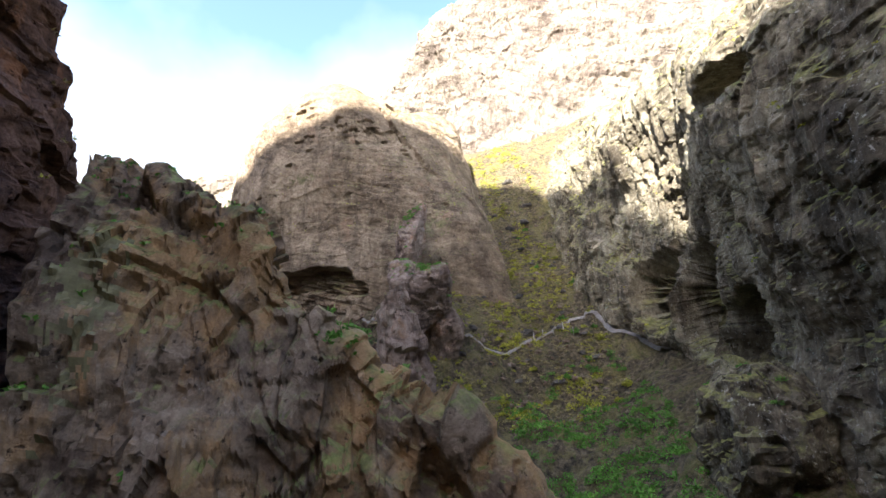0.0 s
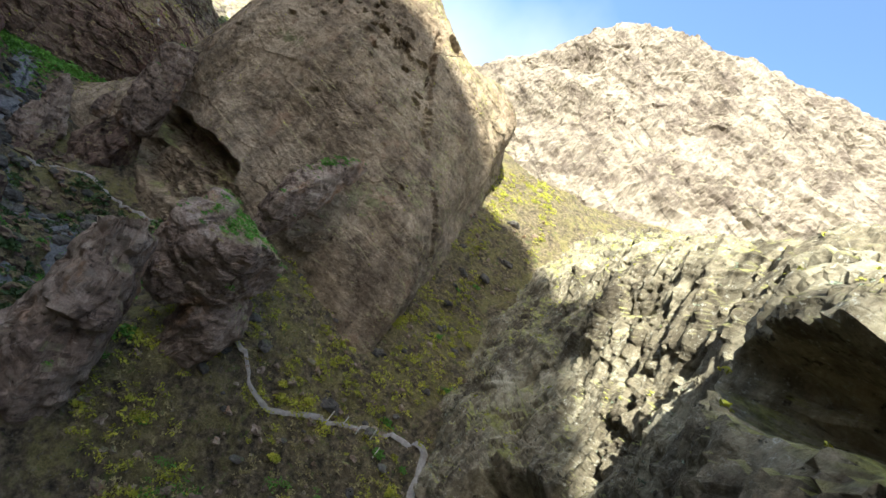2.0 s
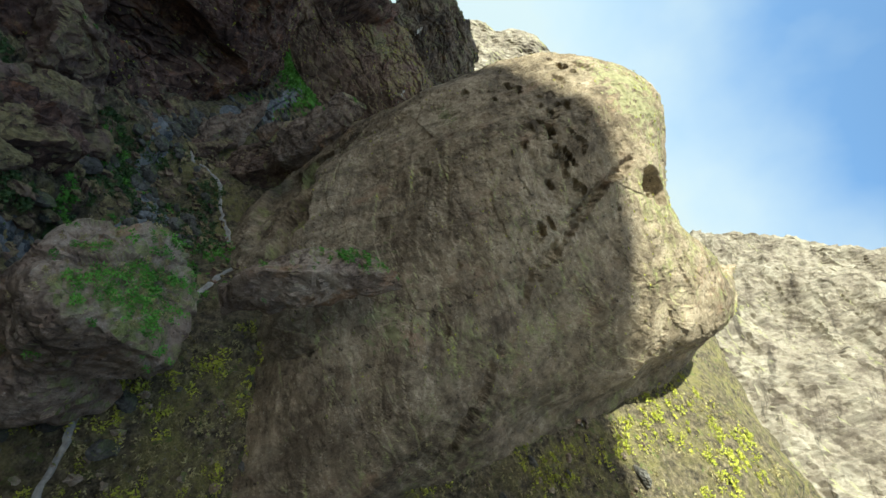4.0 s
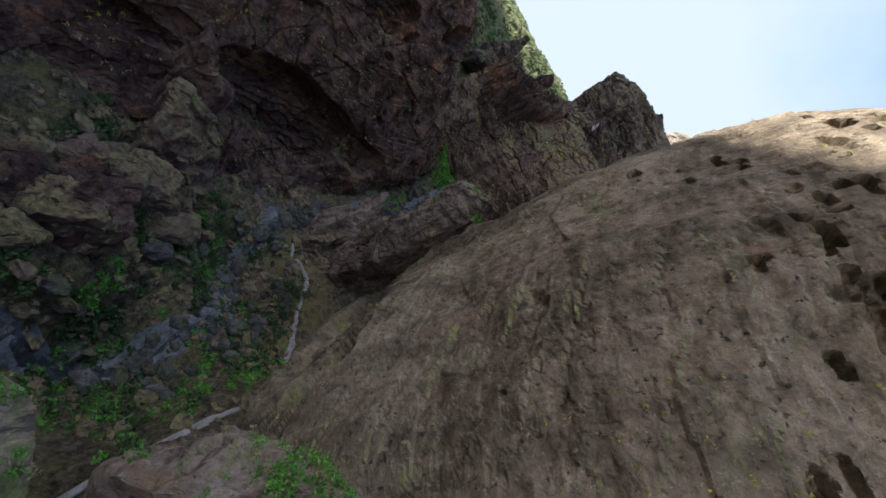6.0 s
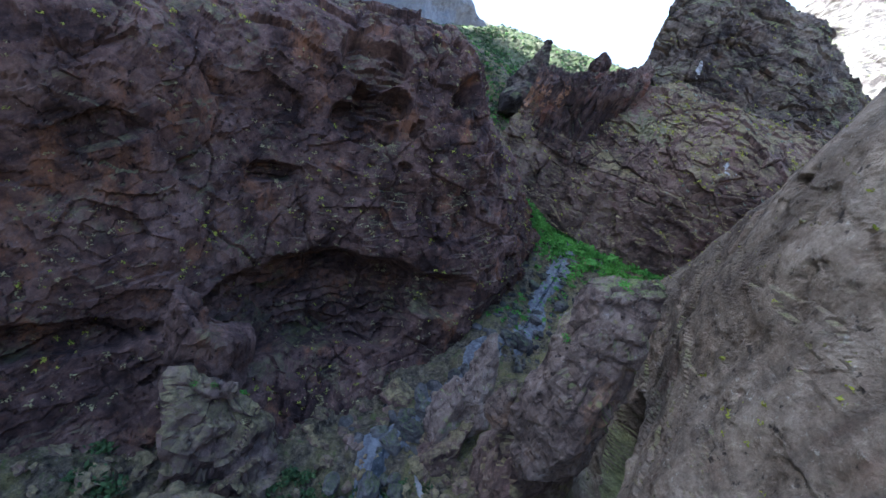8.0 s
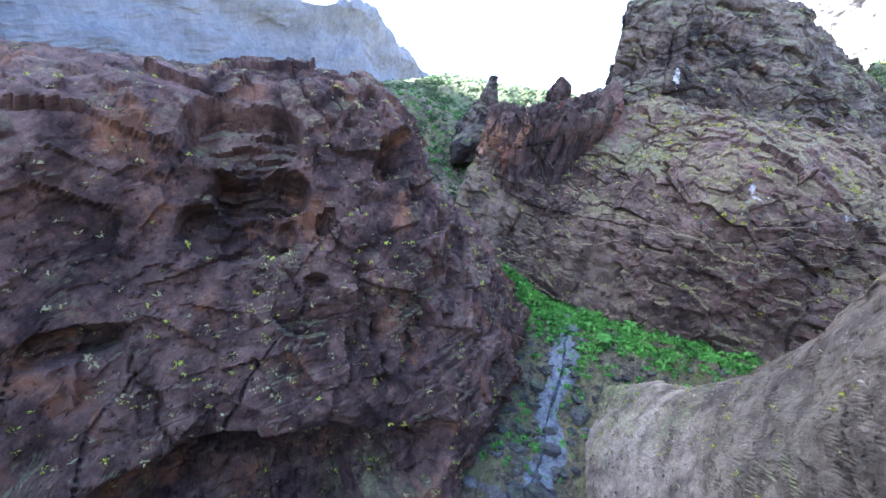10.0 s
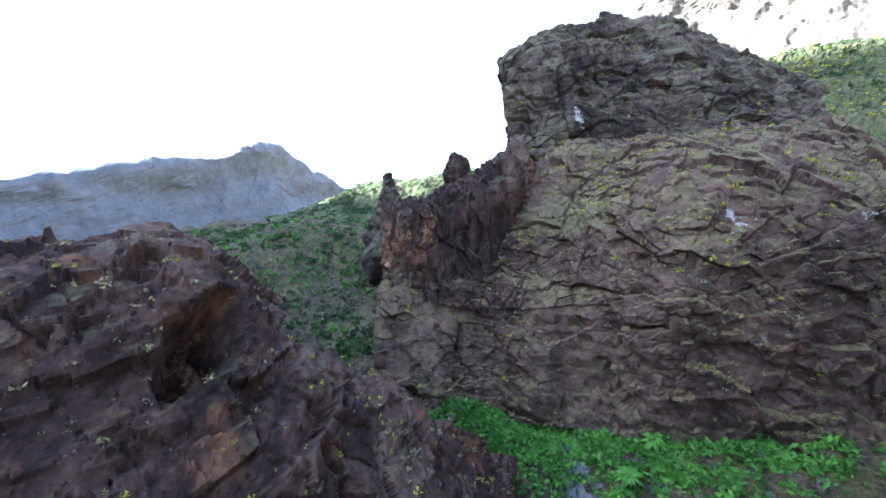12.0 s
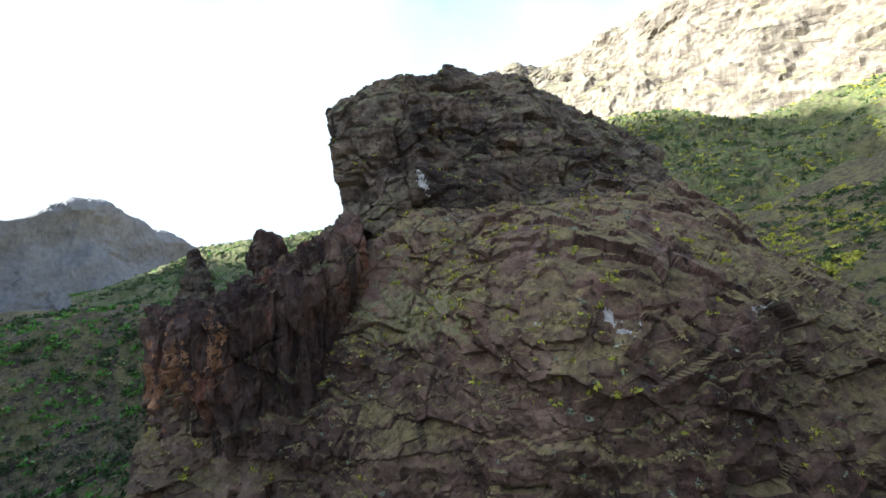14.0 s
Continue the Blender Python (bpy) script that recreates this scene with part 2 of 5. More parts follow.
def rock_material(name, dark, mid, light, lichen=(0.42, 0.40, 0.30), lichen_at=0.62, green=(0.10, 0.12, 0.03), green_from=0.45, streak=0.5, rust=None,
                  bed=(0.35, 0.2, 0), bed_size=0.45, bed_depth=0.6, rust_at=0.54, bed_stretch=(0.22, 0.22, 2.2), grass_at=0.5, relief=1.0, pit_shade=0.75):
    """Weathered rock: broad tones, thin tilted beds, pits with painted shade, dark runs, lichen, dry growth where it
    lies flat.
    """
    k = Nodes(name)
    broad = k.noise(0.07, 5, 0.6)
    patch = k.noise(0.3, 5, 0.65, None, (11, 3, 6))
    grain = k.noise(1.3, 9, 0.72)
    fine = k.noise(7.0, 5, 0.7)
    beds = k.noise(bed_size, 7, 0.68, bed_stretch, (2, 5, 3), bed)
    tone = k.math('ADD', k.math('ADD', k.math('MULTIPLY', broad, 0.3), k.math('MULTIPLY', patch, 0.25)), k.math('ADD', k.math('MULTIPLY', grain, 0.25), k.math('MULTIPLY', beds, 0.2)))
    col = k.ramp(tone, (0.435, dark), (0.5, mid), (0.575, light))
    if rust:
        col = k.mix(k.ramp(k.noise(0.21, 6, 0.7, (1, 1, 0.6), (9, 4, 2)), (rust_at, 0.0), (rust_at + 0.1, 0.8)), col, rust)
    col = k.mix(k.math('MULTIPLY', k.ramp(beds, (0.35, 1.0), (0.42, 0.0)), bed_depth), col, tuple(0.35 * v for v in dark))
    run = k.noise(0.35, 5, 0.65, (1, 1, 0.12), (5, 2, 7))
    col = k.mix(k.math('MULTIPLY', k.ramp(run, (0.40, 1.0), (0.5, 0.0)), streak), col, tuple(0.5 * v for v in dark))
    spots = k.ramp(k.noise(2.6, 9, 0.78, None, (3, 8, 1)), (lichen_at, 0.0), (lichen_at + 0.05, 0.75))
    col = k.mix(k.math('MULTIPLY', spots, k.ramp(patch, (0.38, 0.25), (0.6, 1.0))), col, lichen)
    # dark spots: shadow of small holes and shrubs, painted into the colour
    shade_pits = k.ramp(k.noise(1.9, 6, 0.62, None, (6, 1, 12)), (0.33, 1.0), (0.385, 0.0))
    col = k.mix(k.math('MULTIPLY', shade_pits, pit_shade), col, tuple(0.25 * v for v in dark))
    flat = k.ramp(k.up(), (green_from, 0.0), (green_from + 0.3, 1.0))
    col = k.mix(k.math('MULTIPLY', flat, k.ramp(k.noise(0.2, 9, 0.72), (grass_at - 0.05, 0.0), (grass_at + 0.07, 0.85))), col, k.ramp(k.noise(1.6, 5, 0.7, None, (2, 2, 9)), (0.4, tuple(0.55 * v for v in green)), (0.6, tuple(1.25 * v for v in green))))
    col = k.mix(0.35, col, k.ramp(fine, (0.3, 0.1), (0.7, 0.6)), 'OVERLAY')
    k.put(k.b.inputs["Base Color"], col)
    k.put(k.b.inputs["Roughness"], 0.92)
    k.b.inputs["Specular IOR Level"].default_value = 0.2
    h = k.math('ADD', k.math('MULTIPLY', grain, 0.34), k.math('MULTIPLY', beds, 0.45 * bed_depth))
    h = k.math('ADD', h, k.math('MULTIPLY', fine, 0.035))
    h = k.math('SUBTRACT', h, k.math('MULTIPLY', shade_pits, 0.12))
    k.bump(h, 1.0, relief)
    return k.m


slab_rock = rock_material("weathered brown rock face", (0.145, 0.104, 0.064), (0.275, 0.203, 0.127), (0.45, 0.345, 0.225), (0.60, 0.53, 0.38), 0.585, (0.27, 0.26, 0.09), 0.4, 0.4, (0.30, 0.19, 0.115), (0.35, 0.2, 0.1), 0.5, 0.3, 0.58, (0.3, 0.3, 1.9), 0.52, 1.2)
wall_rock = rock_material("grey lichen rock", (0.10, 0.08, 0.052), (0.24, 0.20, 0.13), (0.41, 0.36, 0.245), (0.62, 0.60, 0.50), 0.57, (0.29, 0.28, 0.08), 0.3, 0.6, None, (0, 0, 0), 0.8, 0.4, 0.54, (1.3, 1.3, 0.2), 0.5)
pale_rock = rock_material("sunlit pale rock", (0.13, 0.10, 0.075), (0.24, 0.195, 0.145), (0.33, 0.28, 0.21), (0.38, 0.35, 0.26), 0.70, (0.27, 0.26, 0.09), 0.5, 0.45, None, (0.6, 0.25, 0.2), 0.2, 0.7, pit_shade=0.3)
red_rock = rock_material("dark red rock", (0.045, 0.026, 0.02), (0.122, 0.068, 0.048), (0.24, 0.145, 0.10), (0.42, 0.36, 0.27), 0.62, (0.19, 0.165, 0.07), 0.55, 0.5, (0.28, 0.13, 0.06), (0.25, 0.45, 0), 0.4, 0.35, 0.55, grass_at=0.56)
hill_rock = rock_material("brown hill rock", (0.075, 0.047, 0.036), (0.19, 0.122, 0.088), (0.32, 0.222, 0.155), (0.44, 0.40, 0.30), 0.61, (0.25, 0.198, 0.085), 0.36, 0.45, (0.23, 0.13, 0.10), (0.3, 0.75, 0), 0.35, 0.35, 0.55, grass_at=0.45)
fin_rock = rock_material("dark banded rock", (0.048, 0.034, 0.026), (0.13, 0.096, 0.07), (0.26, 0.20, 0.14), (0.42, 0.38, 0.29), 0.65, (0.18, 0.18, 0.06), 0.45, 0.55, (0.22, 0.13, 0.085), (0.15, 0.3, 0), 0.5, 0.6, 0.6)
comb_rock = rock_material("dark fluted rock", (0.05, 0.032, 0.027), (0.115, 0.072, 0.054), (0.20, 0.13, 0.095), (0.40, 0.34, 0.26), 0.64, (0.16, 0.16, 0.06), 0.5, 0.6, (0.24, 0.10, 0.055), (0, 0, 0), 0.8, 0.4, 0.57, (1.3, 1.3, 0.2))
# pale, low-contrast tones: the haze before the far ridge is put into its colour
far_rock = rock_material("distant rock with painted haze", (0.22, 0.205, 0.20), (0.27, 0.255, 0.245), (0.33, 0.31, 0.295), (0.28, 0.28, 0.27), 0.85, (0.21, 0.22, 0.19), 0.5, 0.15, None, (0.2, 0.2, 0), 0.03, 0.1, pit_shade=0.0)
green_hill = rock_material("green hillside", (0.06, 0.055, 0.03), (0.125, 0.115, 0.052), (0.19, 0.17, 0.08), (0.30, 0.27, 0.17), 0.64, (0.13, 0.15, 0.045), 0.2, 0.1, None, (0.2, 0.2, 0), 0.2, 0.3)
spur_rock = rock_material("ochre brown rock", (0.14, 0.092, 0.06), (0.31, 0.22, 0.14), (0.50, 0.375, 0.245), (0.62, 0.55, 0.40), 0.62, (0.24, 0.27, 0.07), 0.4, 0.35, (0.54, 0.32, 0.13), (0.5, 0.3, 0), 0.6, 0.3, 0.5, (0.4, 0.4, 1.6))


def ground_material():
    """Dark stony earth with pale stones, dry grass and low green growth in patches."""
    k = Nodes("scrub covered ground")
    broad = k.noise(0.09, 6, 0.65)
    patch = k.noise(0.4, 7, 0.7, None, (3, 9, 2))
    grain = k.noise(1.4, 9, 0.74)
    fine = k.noise(6.0, 5, 0.7)
    col = k.ramp(grain, (0.37, (0.025, 0.02, 0.013)), (0.5, (0.105, 0.08, 0.048)), (0.62, (0.22, 0.17, 0.10)))
    col = k.mix(k.math('MULTIPLY', k.ramp(patch, (0.44, 0.0), (0.56, 1.0)), k.ramp(broad, (0.4, 0.15), (0.58, 0.75))), col, k.ramp(fine, (0.35, (0.13, 0.108, 0.034)), (0.65, (0.30, 0.255, 0.09))))
    col = k.mix(k.ramp(k.noise(2.1, 8, 0.75, None, (7, 1, 4)), (0.59, 0.0), (0.63, 0.6)), col, (0.20, 0.175, 0.14))
    col = k.mix(k.ramp(k.noise(0.8, 8, 0.75, None, (4, 4, 4)), (0.57, 0.0), (0.63, 0.7)), col, (0.105, 0.13, 0.03))
    k.put(k.b.inputs["Base Color"], col)
    k.put(k.b.inputs["Roughness"], 0.95)
    k.b.inputs["Specular IOR Level"].default_value = 0.2
    k.bump(k.math('ADD', k.math('MULTIPLY', grain, 0.7), k.math('ADD', k.math('MULTIPLY', patch, 0.5), k.math('MULTIPLY', fine, 0.06))), 1.0, 1.0)
    return k.m


scrub_ground = ground_material()


def plain(name, a, c, scale=1.5, roughness=0.9, bump=0.4):
    k = Nodes(name)
    n = k.noise(scale, 7, 0.7)
    k.put(k.b.inputs["Base Color"], k.ramp(n, (0.35, a), (0.65, c)))
    k.put(k.b.inputs["Roughness"], roughness)
    k.bump(n, bump, 0.2)
    return k.m


def leaf_material(name, a, c, d):
    k = Nodes(name)
    isl = k.geo.outputs["Random Per Island"]
    col = k.ramp(isl, (0.0, a), (0.5, c), (1.0, d))
    k.put(k.b.inputs["Base Color"], k.mix(0.5, col, k.ramp(k.noise(0.4, 4, 0.6), (0.35, a), (0.65, d))))
    k.put(k.b.inputs["Roughness"], 0.7)
    k.b.inputs["Specular IOR Level"].default_value = 0.25
    return k.m


white_stain = plain("white mineral stain", (0.26, 0.23, 0.19), (0.52, 0.49, 0.44), 2.0)
rust_stain = plain("rusty rock", (0.16, 0.075, 0.035), (0.36, 0.19, 0.09), 1.2)
moss_stain = plain("moss and grass", (0.12, 0.10, 0.045), (0.25, 0.22, 0.10), 1.5)
STAINS = [white_stain, rust_stain, moss_stain]
grey_gravel = plain("grey stream gravel", (0.05, 0.048, 0.045), (0.19, 0.185, 0.175), 1.6)
trodden = plain("trodden pale earth", (0.20, 0.17, 0.14), (0.36, 0.32, 0.27), 2.0)
pale_wood = plain("weathered pale wood", (0.42, 0.39, 0.33), (0.6, 0.56, 0.5), 6.0)
river_rock = rock_material("grey river rock", (0.05, 0.043, 0.037), (0.12, 0.105, 0.088), (0.22, 0.195, 0.165), (0.42, 0.41, 0.36), 0.64, (0.12, 0.13, 0.05), 0.7, 0.2)
block_rock = rock_material("pinkish brown boulder", (0.13, 0.09, 0.066), (0.28, 0.20, 0.145), (0.42, 0.33, 0.25), (0.56, 0.52, 0.43), 0.60, (0.18, 0.20, 0.05), 0.6, 0.3, (0.36, 0.20, 0.10), (0.4, 0.2, 0), 0.7, 0.5, 0.56)
yellow_leaf = leaf_material("yellow-green leaves", (0.20, 0.22, 0.02), (0.36, 0.36, 0.035), (0.52, 0.48, 0.06))
green_leaf = leaf_material("green leaves", (0.05, 0.13, 0.015), (0.11, 0.25, 0.03), (0.19, 0.38, 0.05))
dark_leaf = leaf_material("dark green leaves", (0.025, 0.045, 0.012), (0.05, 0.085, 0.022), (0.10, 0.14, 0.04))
dry_leaf = leaf_material("dry grass", (0.17, 0.13, 0.05), (0.31, 0.25, 0.10), (0.42, 0.36, 0.16))
grey_leaf = leaf_material("grey-green succulents", (0.13, 0.16, 0.10), (0.22, 0.26, 0.17), (0.34, 0.36, 0.26))


def water_material():
    k = Nodes("shallow stream water")
    n = k.noise(1.6, 8, 0.75, (1, 1, 1))
    k.put(k.b.inputs["Base Color"], k.ramp(n, (0.44, (0.03, 0.036, 0.038)), (0.6, (0.085, 0.09, 0.092)), (0.7, (0.6, 0.62, 0.63))))
    k.put(k.b.inputs["Roughness"], 0.55)
    k.b.inputs["Specular IOR Level"].default_value = 0.3
    k.bump(n, 1.0, 0.5)
    return k.m


stream_water = water_material()


# ---- ground ----
ANCHORS = [(-13, 46.5, 17.2), (-27.8, 61.3, 20.9), (-44, 71.5, 21.6), (-38, 72.4, 20.9), (-31, 71, 20.1), (-24.5, 68, 19.4), (-57.5, 79, 26.3), (-77.6, 90.8, 28.7), (-92.2, 98.6, 32.8), (-30, 79.5, 28.4), (-38, 80, 27.4), (-21.5, 74, 29), (6.5, 60.4, 19.8), (9.7, 68.9, 27), (15.7, 73.5, 32.4), (17.4, 85.8, 43.1), (21, 92.2, 52.1), (20.6, 102.1, 68.1), (7.4, 117.3, 80.7), (14.1, 141.6, 91.4), (29, 126.7, 88.7), (56.4, 135.9, 100.8), (-15.3, 156.1, 98.6), (22.2, 59.2, 22.1), (21.7, 46.5, 18.2), (8.3, 39.9, 11), (-4.2, 24.1, 8), (-4.9, 2.4, 2.5), (-8.6, -32.2, -3.3), (-4.2, 63.8, 28.1), (-63.3, 67.3, 21.5), (-87.5, 106.3, 36.6), (-73.1, 118.2, 39), (-132.8, 76.8, 42.6), (-154.1, 69, 53.9), (-149.7, 84.2, 51.1)]
ANCHORS += [(-111.3, 84.1, 38.3), (-106.6, 82.3, 36.3), (-190.7, 86.4, 49.4), (-105.2, 171.5, 50.4), (-129.5, 199, 58.6), (-244.9, 84.8, 29.3), (-307.5, 76.4, 19.4), (-428.3, 86, 26.2), (-609, 150, 42.3), (-60.5, 130, 41.6), (-160.8, 39.7, 42.9), (-194.5, 49, 53.5), (-230.7, 39.3, 49.1), (98.3, 57.6, 73.6), (98.3, -2.2, 69.5), (-109.8, 14.7, 42.3), (70.5, 176.3, 97), (-201.2, 169.3, 53), (-304.9, 250, 46.4), (-41.9, 20.9, 24.6)]
AN = np.array(ANCHORS, float)


def _fit():
    d = np.hypot(*(AN[:, None, :2] - AN[None, :, :2]).transpose(2, 0, 1))
    return np.linalg.solve(np.sqrt(d * d + 36) + np.eye(len(AN)) * 0.4, AN[:, 2] - 25.0)


WEIGHTS = _fit()


def ground_z(x, y):
    """The height of the bare ground."""
    x, y = np.asarray(x, float), np.asarray(y, float)
    z = np.full(x.shape, 25.0)
    for (ax, ay, _), w in zip(AN, WEIGHTS):
        z = z + w * np.sqrt((x - ax) ** 2 + (y - ay) ** 2 + 36)
    far = step(330, 700, np.hypot(x + 150, y - 120))
    z = np.clip(z, -80, 130) * (1 - far) + FAR_Z * far
    f = np.stack([x.ravel(), y.ravel(), 0 * x.ravel()], 1)
    near = 1 - 0.6 * far.ravel()
    return z + (near * (0.9 * fbm(f / 7, 4, 301) + 0.4 * facets(f, (2.7, 2.7, 50), 303)[0] + 0.2 * fbm(f / 1.7, 2, 302))).reshape(x.shape)


FAR_Z = 58


def make_ground():
    s = np.linspace(-1, 1, 390)
    wx = -40 + 115 * s + 95 * s ** 3 + 4200 * s ** 9
    wy = 80 + 90 * s + 95 * s ** 3 + 4200 * s ** 9
    x, y = np.meshgrid(wx, wy, indexing="ij")
    p = np.stack([x, y, ground_z(x, y)], -1)
    if normals(p)[..., 2].mean() < 0:
        p = p[::-1]
    return tagged(grid_mesh("ground", p, scrub_ground, True), "scrubby ravine floor and slopes of dry grass and stones", "ground", kind="structure")


make_ground()

# ---- rock masses ----
SLAB_A = [
    [(-80, 99.5, 32), (-77.5, 101, 35), (-74, 101.5, 38), (-70.5, 103, 41), (-67, 106.5, 44), (-62, 118.5, 48)],
    [(-68.1, 92.2, 30.7), (-61.8, 92.3, 39.4), (-57, 91.8, 49.7), (-55.7, 93.6, 60.3), (-58, 97.5, 69.5), (-61.2, 109.9, 70.9)],
    [(-52.4, 89.9, 27.2), (-48.7, 87.8, 42.7), (-43.6, 83.6, 53.7), (-42.5, 82.2, 65.7), (-48.2, 89.2, 80.4), (-52.9, 103.1, 83.2)],
    [(-42.6, 85.1, 25.1), (-37.3, 80.8, 43.3), (-34.2, 80, 54.9), (-33, 80.1, 67.9), (-37.9, 86.8, 86.5), (-43.6, 104.6, 89.8)],
]
SLAB_B = [
    [(-32.4, 81.1, 25.1), (-29.4, 76.9, 41.6), (-26.4, 78.1, 53.3), (-22.6, 78, 69), (-26.2, 85.6, 89.5), (-32.7, 106.3, 94.1)],
    [(-21.5, 75.8, 28.9), (-19.4, 75, 40.7), (-17.3, 76.1, 52.6), (-14.7, 79.1, 67.6), (-15.9, 86.9, 84.7), (-23.2, 108.6, 90.5)],
    [(-8.6, 73.5, 32.6), (-6.9, 73.8, 42.5), (-6.1, 77.1, 52.8), (-6.8, 82.2, 66.5), (-9.2, 91.1, 82.8), (-15.4, 110.6, 89.3)],
    [(7.5, 73.6, 31.8), (5.4, 75.8, 43.5), (3.1, 79.1, 53.3), (-0.8, 87.2, 66.8), (-4.5, 98.8, 86.6), (-10.7, 114.4, 92.8)],
]
SLAB_C = [
    [(9, 80.4, 35), (7.3, 87.4, 49.1), (5, 95.6, 60.4), (3.6, 101.3, 73), (1.4, 104.9, 86), (-8.5, 116, 97)],
    [(7, 110.7, 60.2), (5.6, 112.9, 71), (2.6, 116.3, 81), (-1.6, 118.7, 90), (-6.3, 122.6, 97.2), (-14.7, 132.3, 95.8)],
    [(-4.9, 129.3, 80.6), (-7, 128.9, 86.1), (-9.3, 129.6, 90.6), (-12.5, 130.3, 95.3), (-16.1, 132.1, 98.1), (-22.7, 138.3, 95.6)],
]
SLAB_HOLES_A = [((-33, 79, 40.6), (11, 6, 2.6), 4.2), ((-41, 83, 41), (7, 6, 3.0), 3.4), ((-25, 76.5, 38.2), (6, 5, 1.6), 3.2), ((-36.6, 80.3, 35.5), (15, 6, 4), 2.0)]
SLAB_HOLES_B = [((-12.9, 87.6, 83.2), (1.8, 3.0, 1.4), 3.2), ((-45, 82.6, 61.4), (1.1, 1.5, 0.4), 1.2), ((-12.1, 85.8, 81.4), (0.8, 1.5, 0.4), 1.2)]
slots = random.Random(3)
for (x, y, z), dx, n in (((-33.2, 80.9, 74), 2.0, 4), ((-22.8, 79.4, 73.4), 2.2, 6), ((-18.5, 79.6, 73.4), 2.0, 5), ((-14.3, 80.9, 73.4), 1.4, 5), ((-34.4, 82.7, 81.4), 3.0, 5),
                         ((-20.2, 78.9, 70.8), 0.9, 2), ((-14.8, 80, 70.6), 0.6, 1), ((-32.5, 79.6, 70), 0.7, 2), ((-37.8, 80, 67.4), 1.6, 3), ((-11, 80.5, 68.6), 0.5, 1), ((-28, 79, 76.5), 4.0, 4)):
    for _ in range(n):
        u = slots.uniform(-dx, dx)
        SLAB_HOLES_B.append(((x + u, y, z + 0.25 * u + slots.gauss(0, 0.35)), (slots.uniform(0.35, 1.0), 2.5, slots.uniform(0.2, 0.36)), slots.uniform(0.7, 1.3)))
tagged(cliff("rock_face", SLAB_A + SLAB_B + SLAB_C, 560, 360, slab_rock, (2.7, 39.3, 48.5), SLAB_HOLES_A + SLAB_HOLES_B, [((-7.6, 73.3, 50.2), (6, 4, 2.5), moss_stain), ((-25.8, 84.8, 85.8), (9, 6, 2.5), moss_stain), ((-33.7, 80.3, 64), (3, 3, 1), moss_stain)],
             clefts=[((-15.6, 83.5, 81), (-10.6, 81.6, 70.5), 0.9, 1.6), ((-11.4, 82, 73.7), (-4.8, 81, 63), 1.0, 1.4), ((-4.8, 81, 63.5), (0.9, 79.8, 57.6), 0.6, 0.7), ((0.9, 79.8, 58), (8.2, 85, 46.5), 1.0, 1.2),
                     ((-11.6, 80, 68), (-9.4, 80.8, 66.8), 0.45, 1.0), ((-3.3, 78, 54.3), (-1.6, 77.9, 53.7), 0.4, 0.7), ((-16.9, 76.2, 56.7), (-15, 76, 54.6), 0.4, 0.7), ((-24, 78, 57.9), (-19, 77.6, 59.5), 0.4, 0.6),
                     ((-50.6, 86.5, 52), (-44, 83, 41.5), 1.3, 2.2), ((-36, 83.4, 83), (-25, 83.2, 84.6), 0.4, 0.8), ((-33, 82, 79.4), (-21, 82, 81.4), 0.35, 0.7), ((-29, 80.6, 77), (-18, 80.8, 78.8), 0.35, 0.6),
                     ((-27, 79.6, 74.8), (-15, 80.6, 76.8), 0.35, 0.7), ((-24, 78.8, 71.8), (-13.5, 80.4, 73.2), 0.3, 0.5)],
             seed=101, size=12.0, big=0.55, small=0.13, layer=0.13, period=2.2, tilt=(0.28, 0.1, 0.95), block=0.1, cell=(7, 7, 3)), "huge weathered brown rock face with tilted ledges and pocked holes", "rock face", kind="structure")
RWALL_A = [
    [(34, -27.6, 2.6), (36, -28.9, 21), (38, -27.9, 35.5), (45, -29, 54), (55, -30, 71), (90, -31, 82)],
    [(29, 7, 8.1), (28.5, 6, 24.8), (27, 6, 36), (30, 5.4, 47), (39, 4.4, 62), (70, 3.2, 80)],
    [(24.5, 26, 12.6), (24.5, 25.5, 24.4), (22.3, 25, 34.5), (22.6, 25, 44), (27.5, 25, 55.5), (56, 23.6, 74)],
    [(27, 41, 18.6), (27.3, 38.5, 28.5), (26, 36, 37.5), (25.5, 35.8, 47.5), (28.5, 36.6, 57.5), (52, 35.8, 71)],
]
RWALL_B = [
    [(28.3, 49.2, 21.3), (26.9, 48.6, 30.7), (29.4, 50, 39.5), (30, 48.3, 48.4), (31.3, 45.4, 61.2), (49.6, 45.6, 73.3)],
    [(23.9, 60.9, 26), (24.3, 61.4, 34.1), (26.5, 63.9, 41), (28, 63.3, 49.8), (29.5, 60.3, 63.6), (47.7, 59.5, 74.6)],
    [(20.4, 73.7, 30.5), (22.5, 75.8, 42.5), (25.1, 76.2, 51.2), (27.4, 75.7, 58.9), (32.1, 74, 68.2), (50.3, 75.3, 79.3)],
    [(21.4, 87.4, 48.6), (23.6, 88, 55.4), (26.8, 88.5, 62), (29.8, 90.1, 67.7), (36.5, 93.5, 76.9), (55.3, 92.9, 85.7)],
]
RWALL_C = [
    [(25.5, 104.2, 67.4), (28.7, 105.7, 74), (33.7, 107.3, 79.4), (39.7, 109, 84.5), (47.8, 110.6, 90.4), (66.9, 110.2, 95.1)],
]
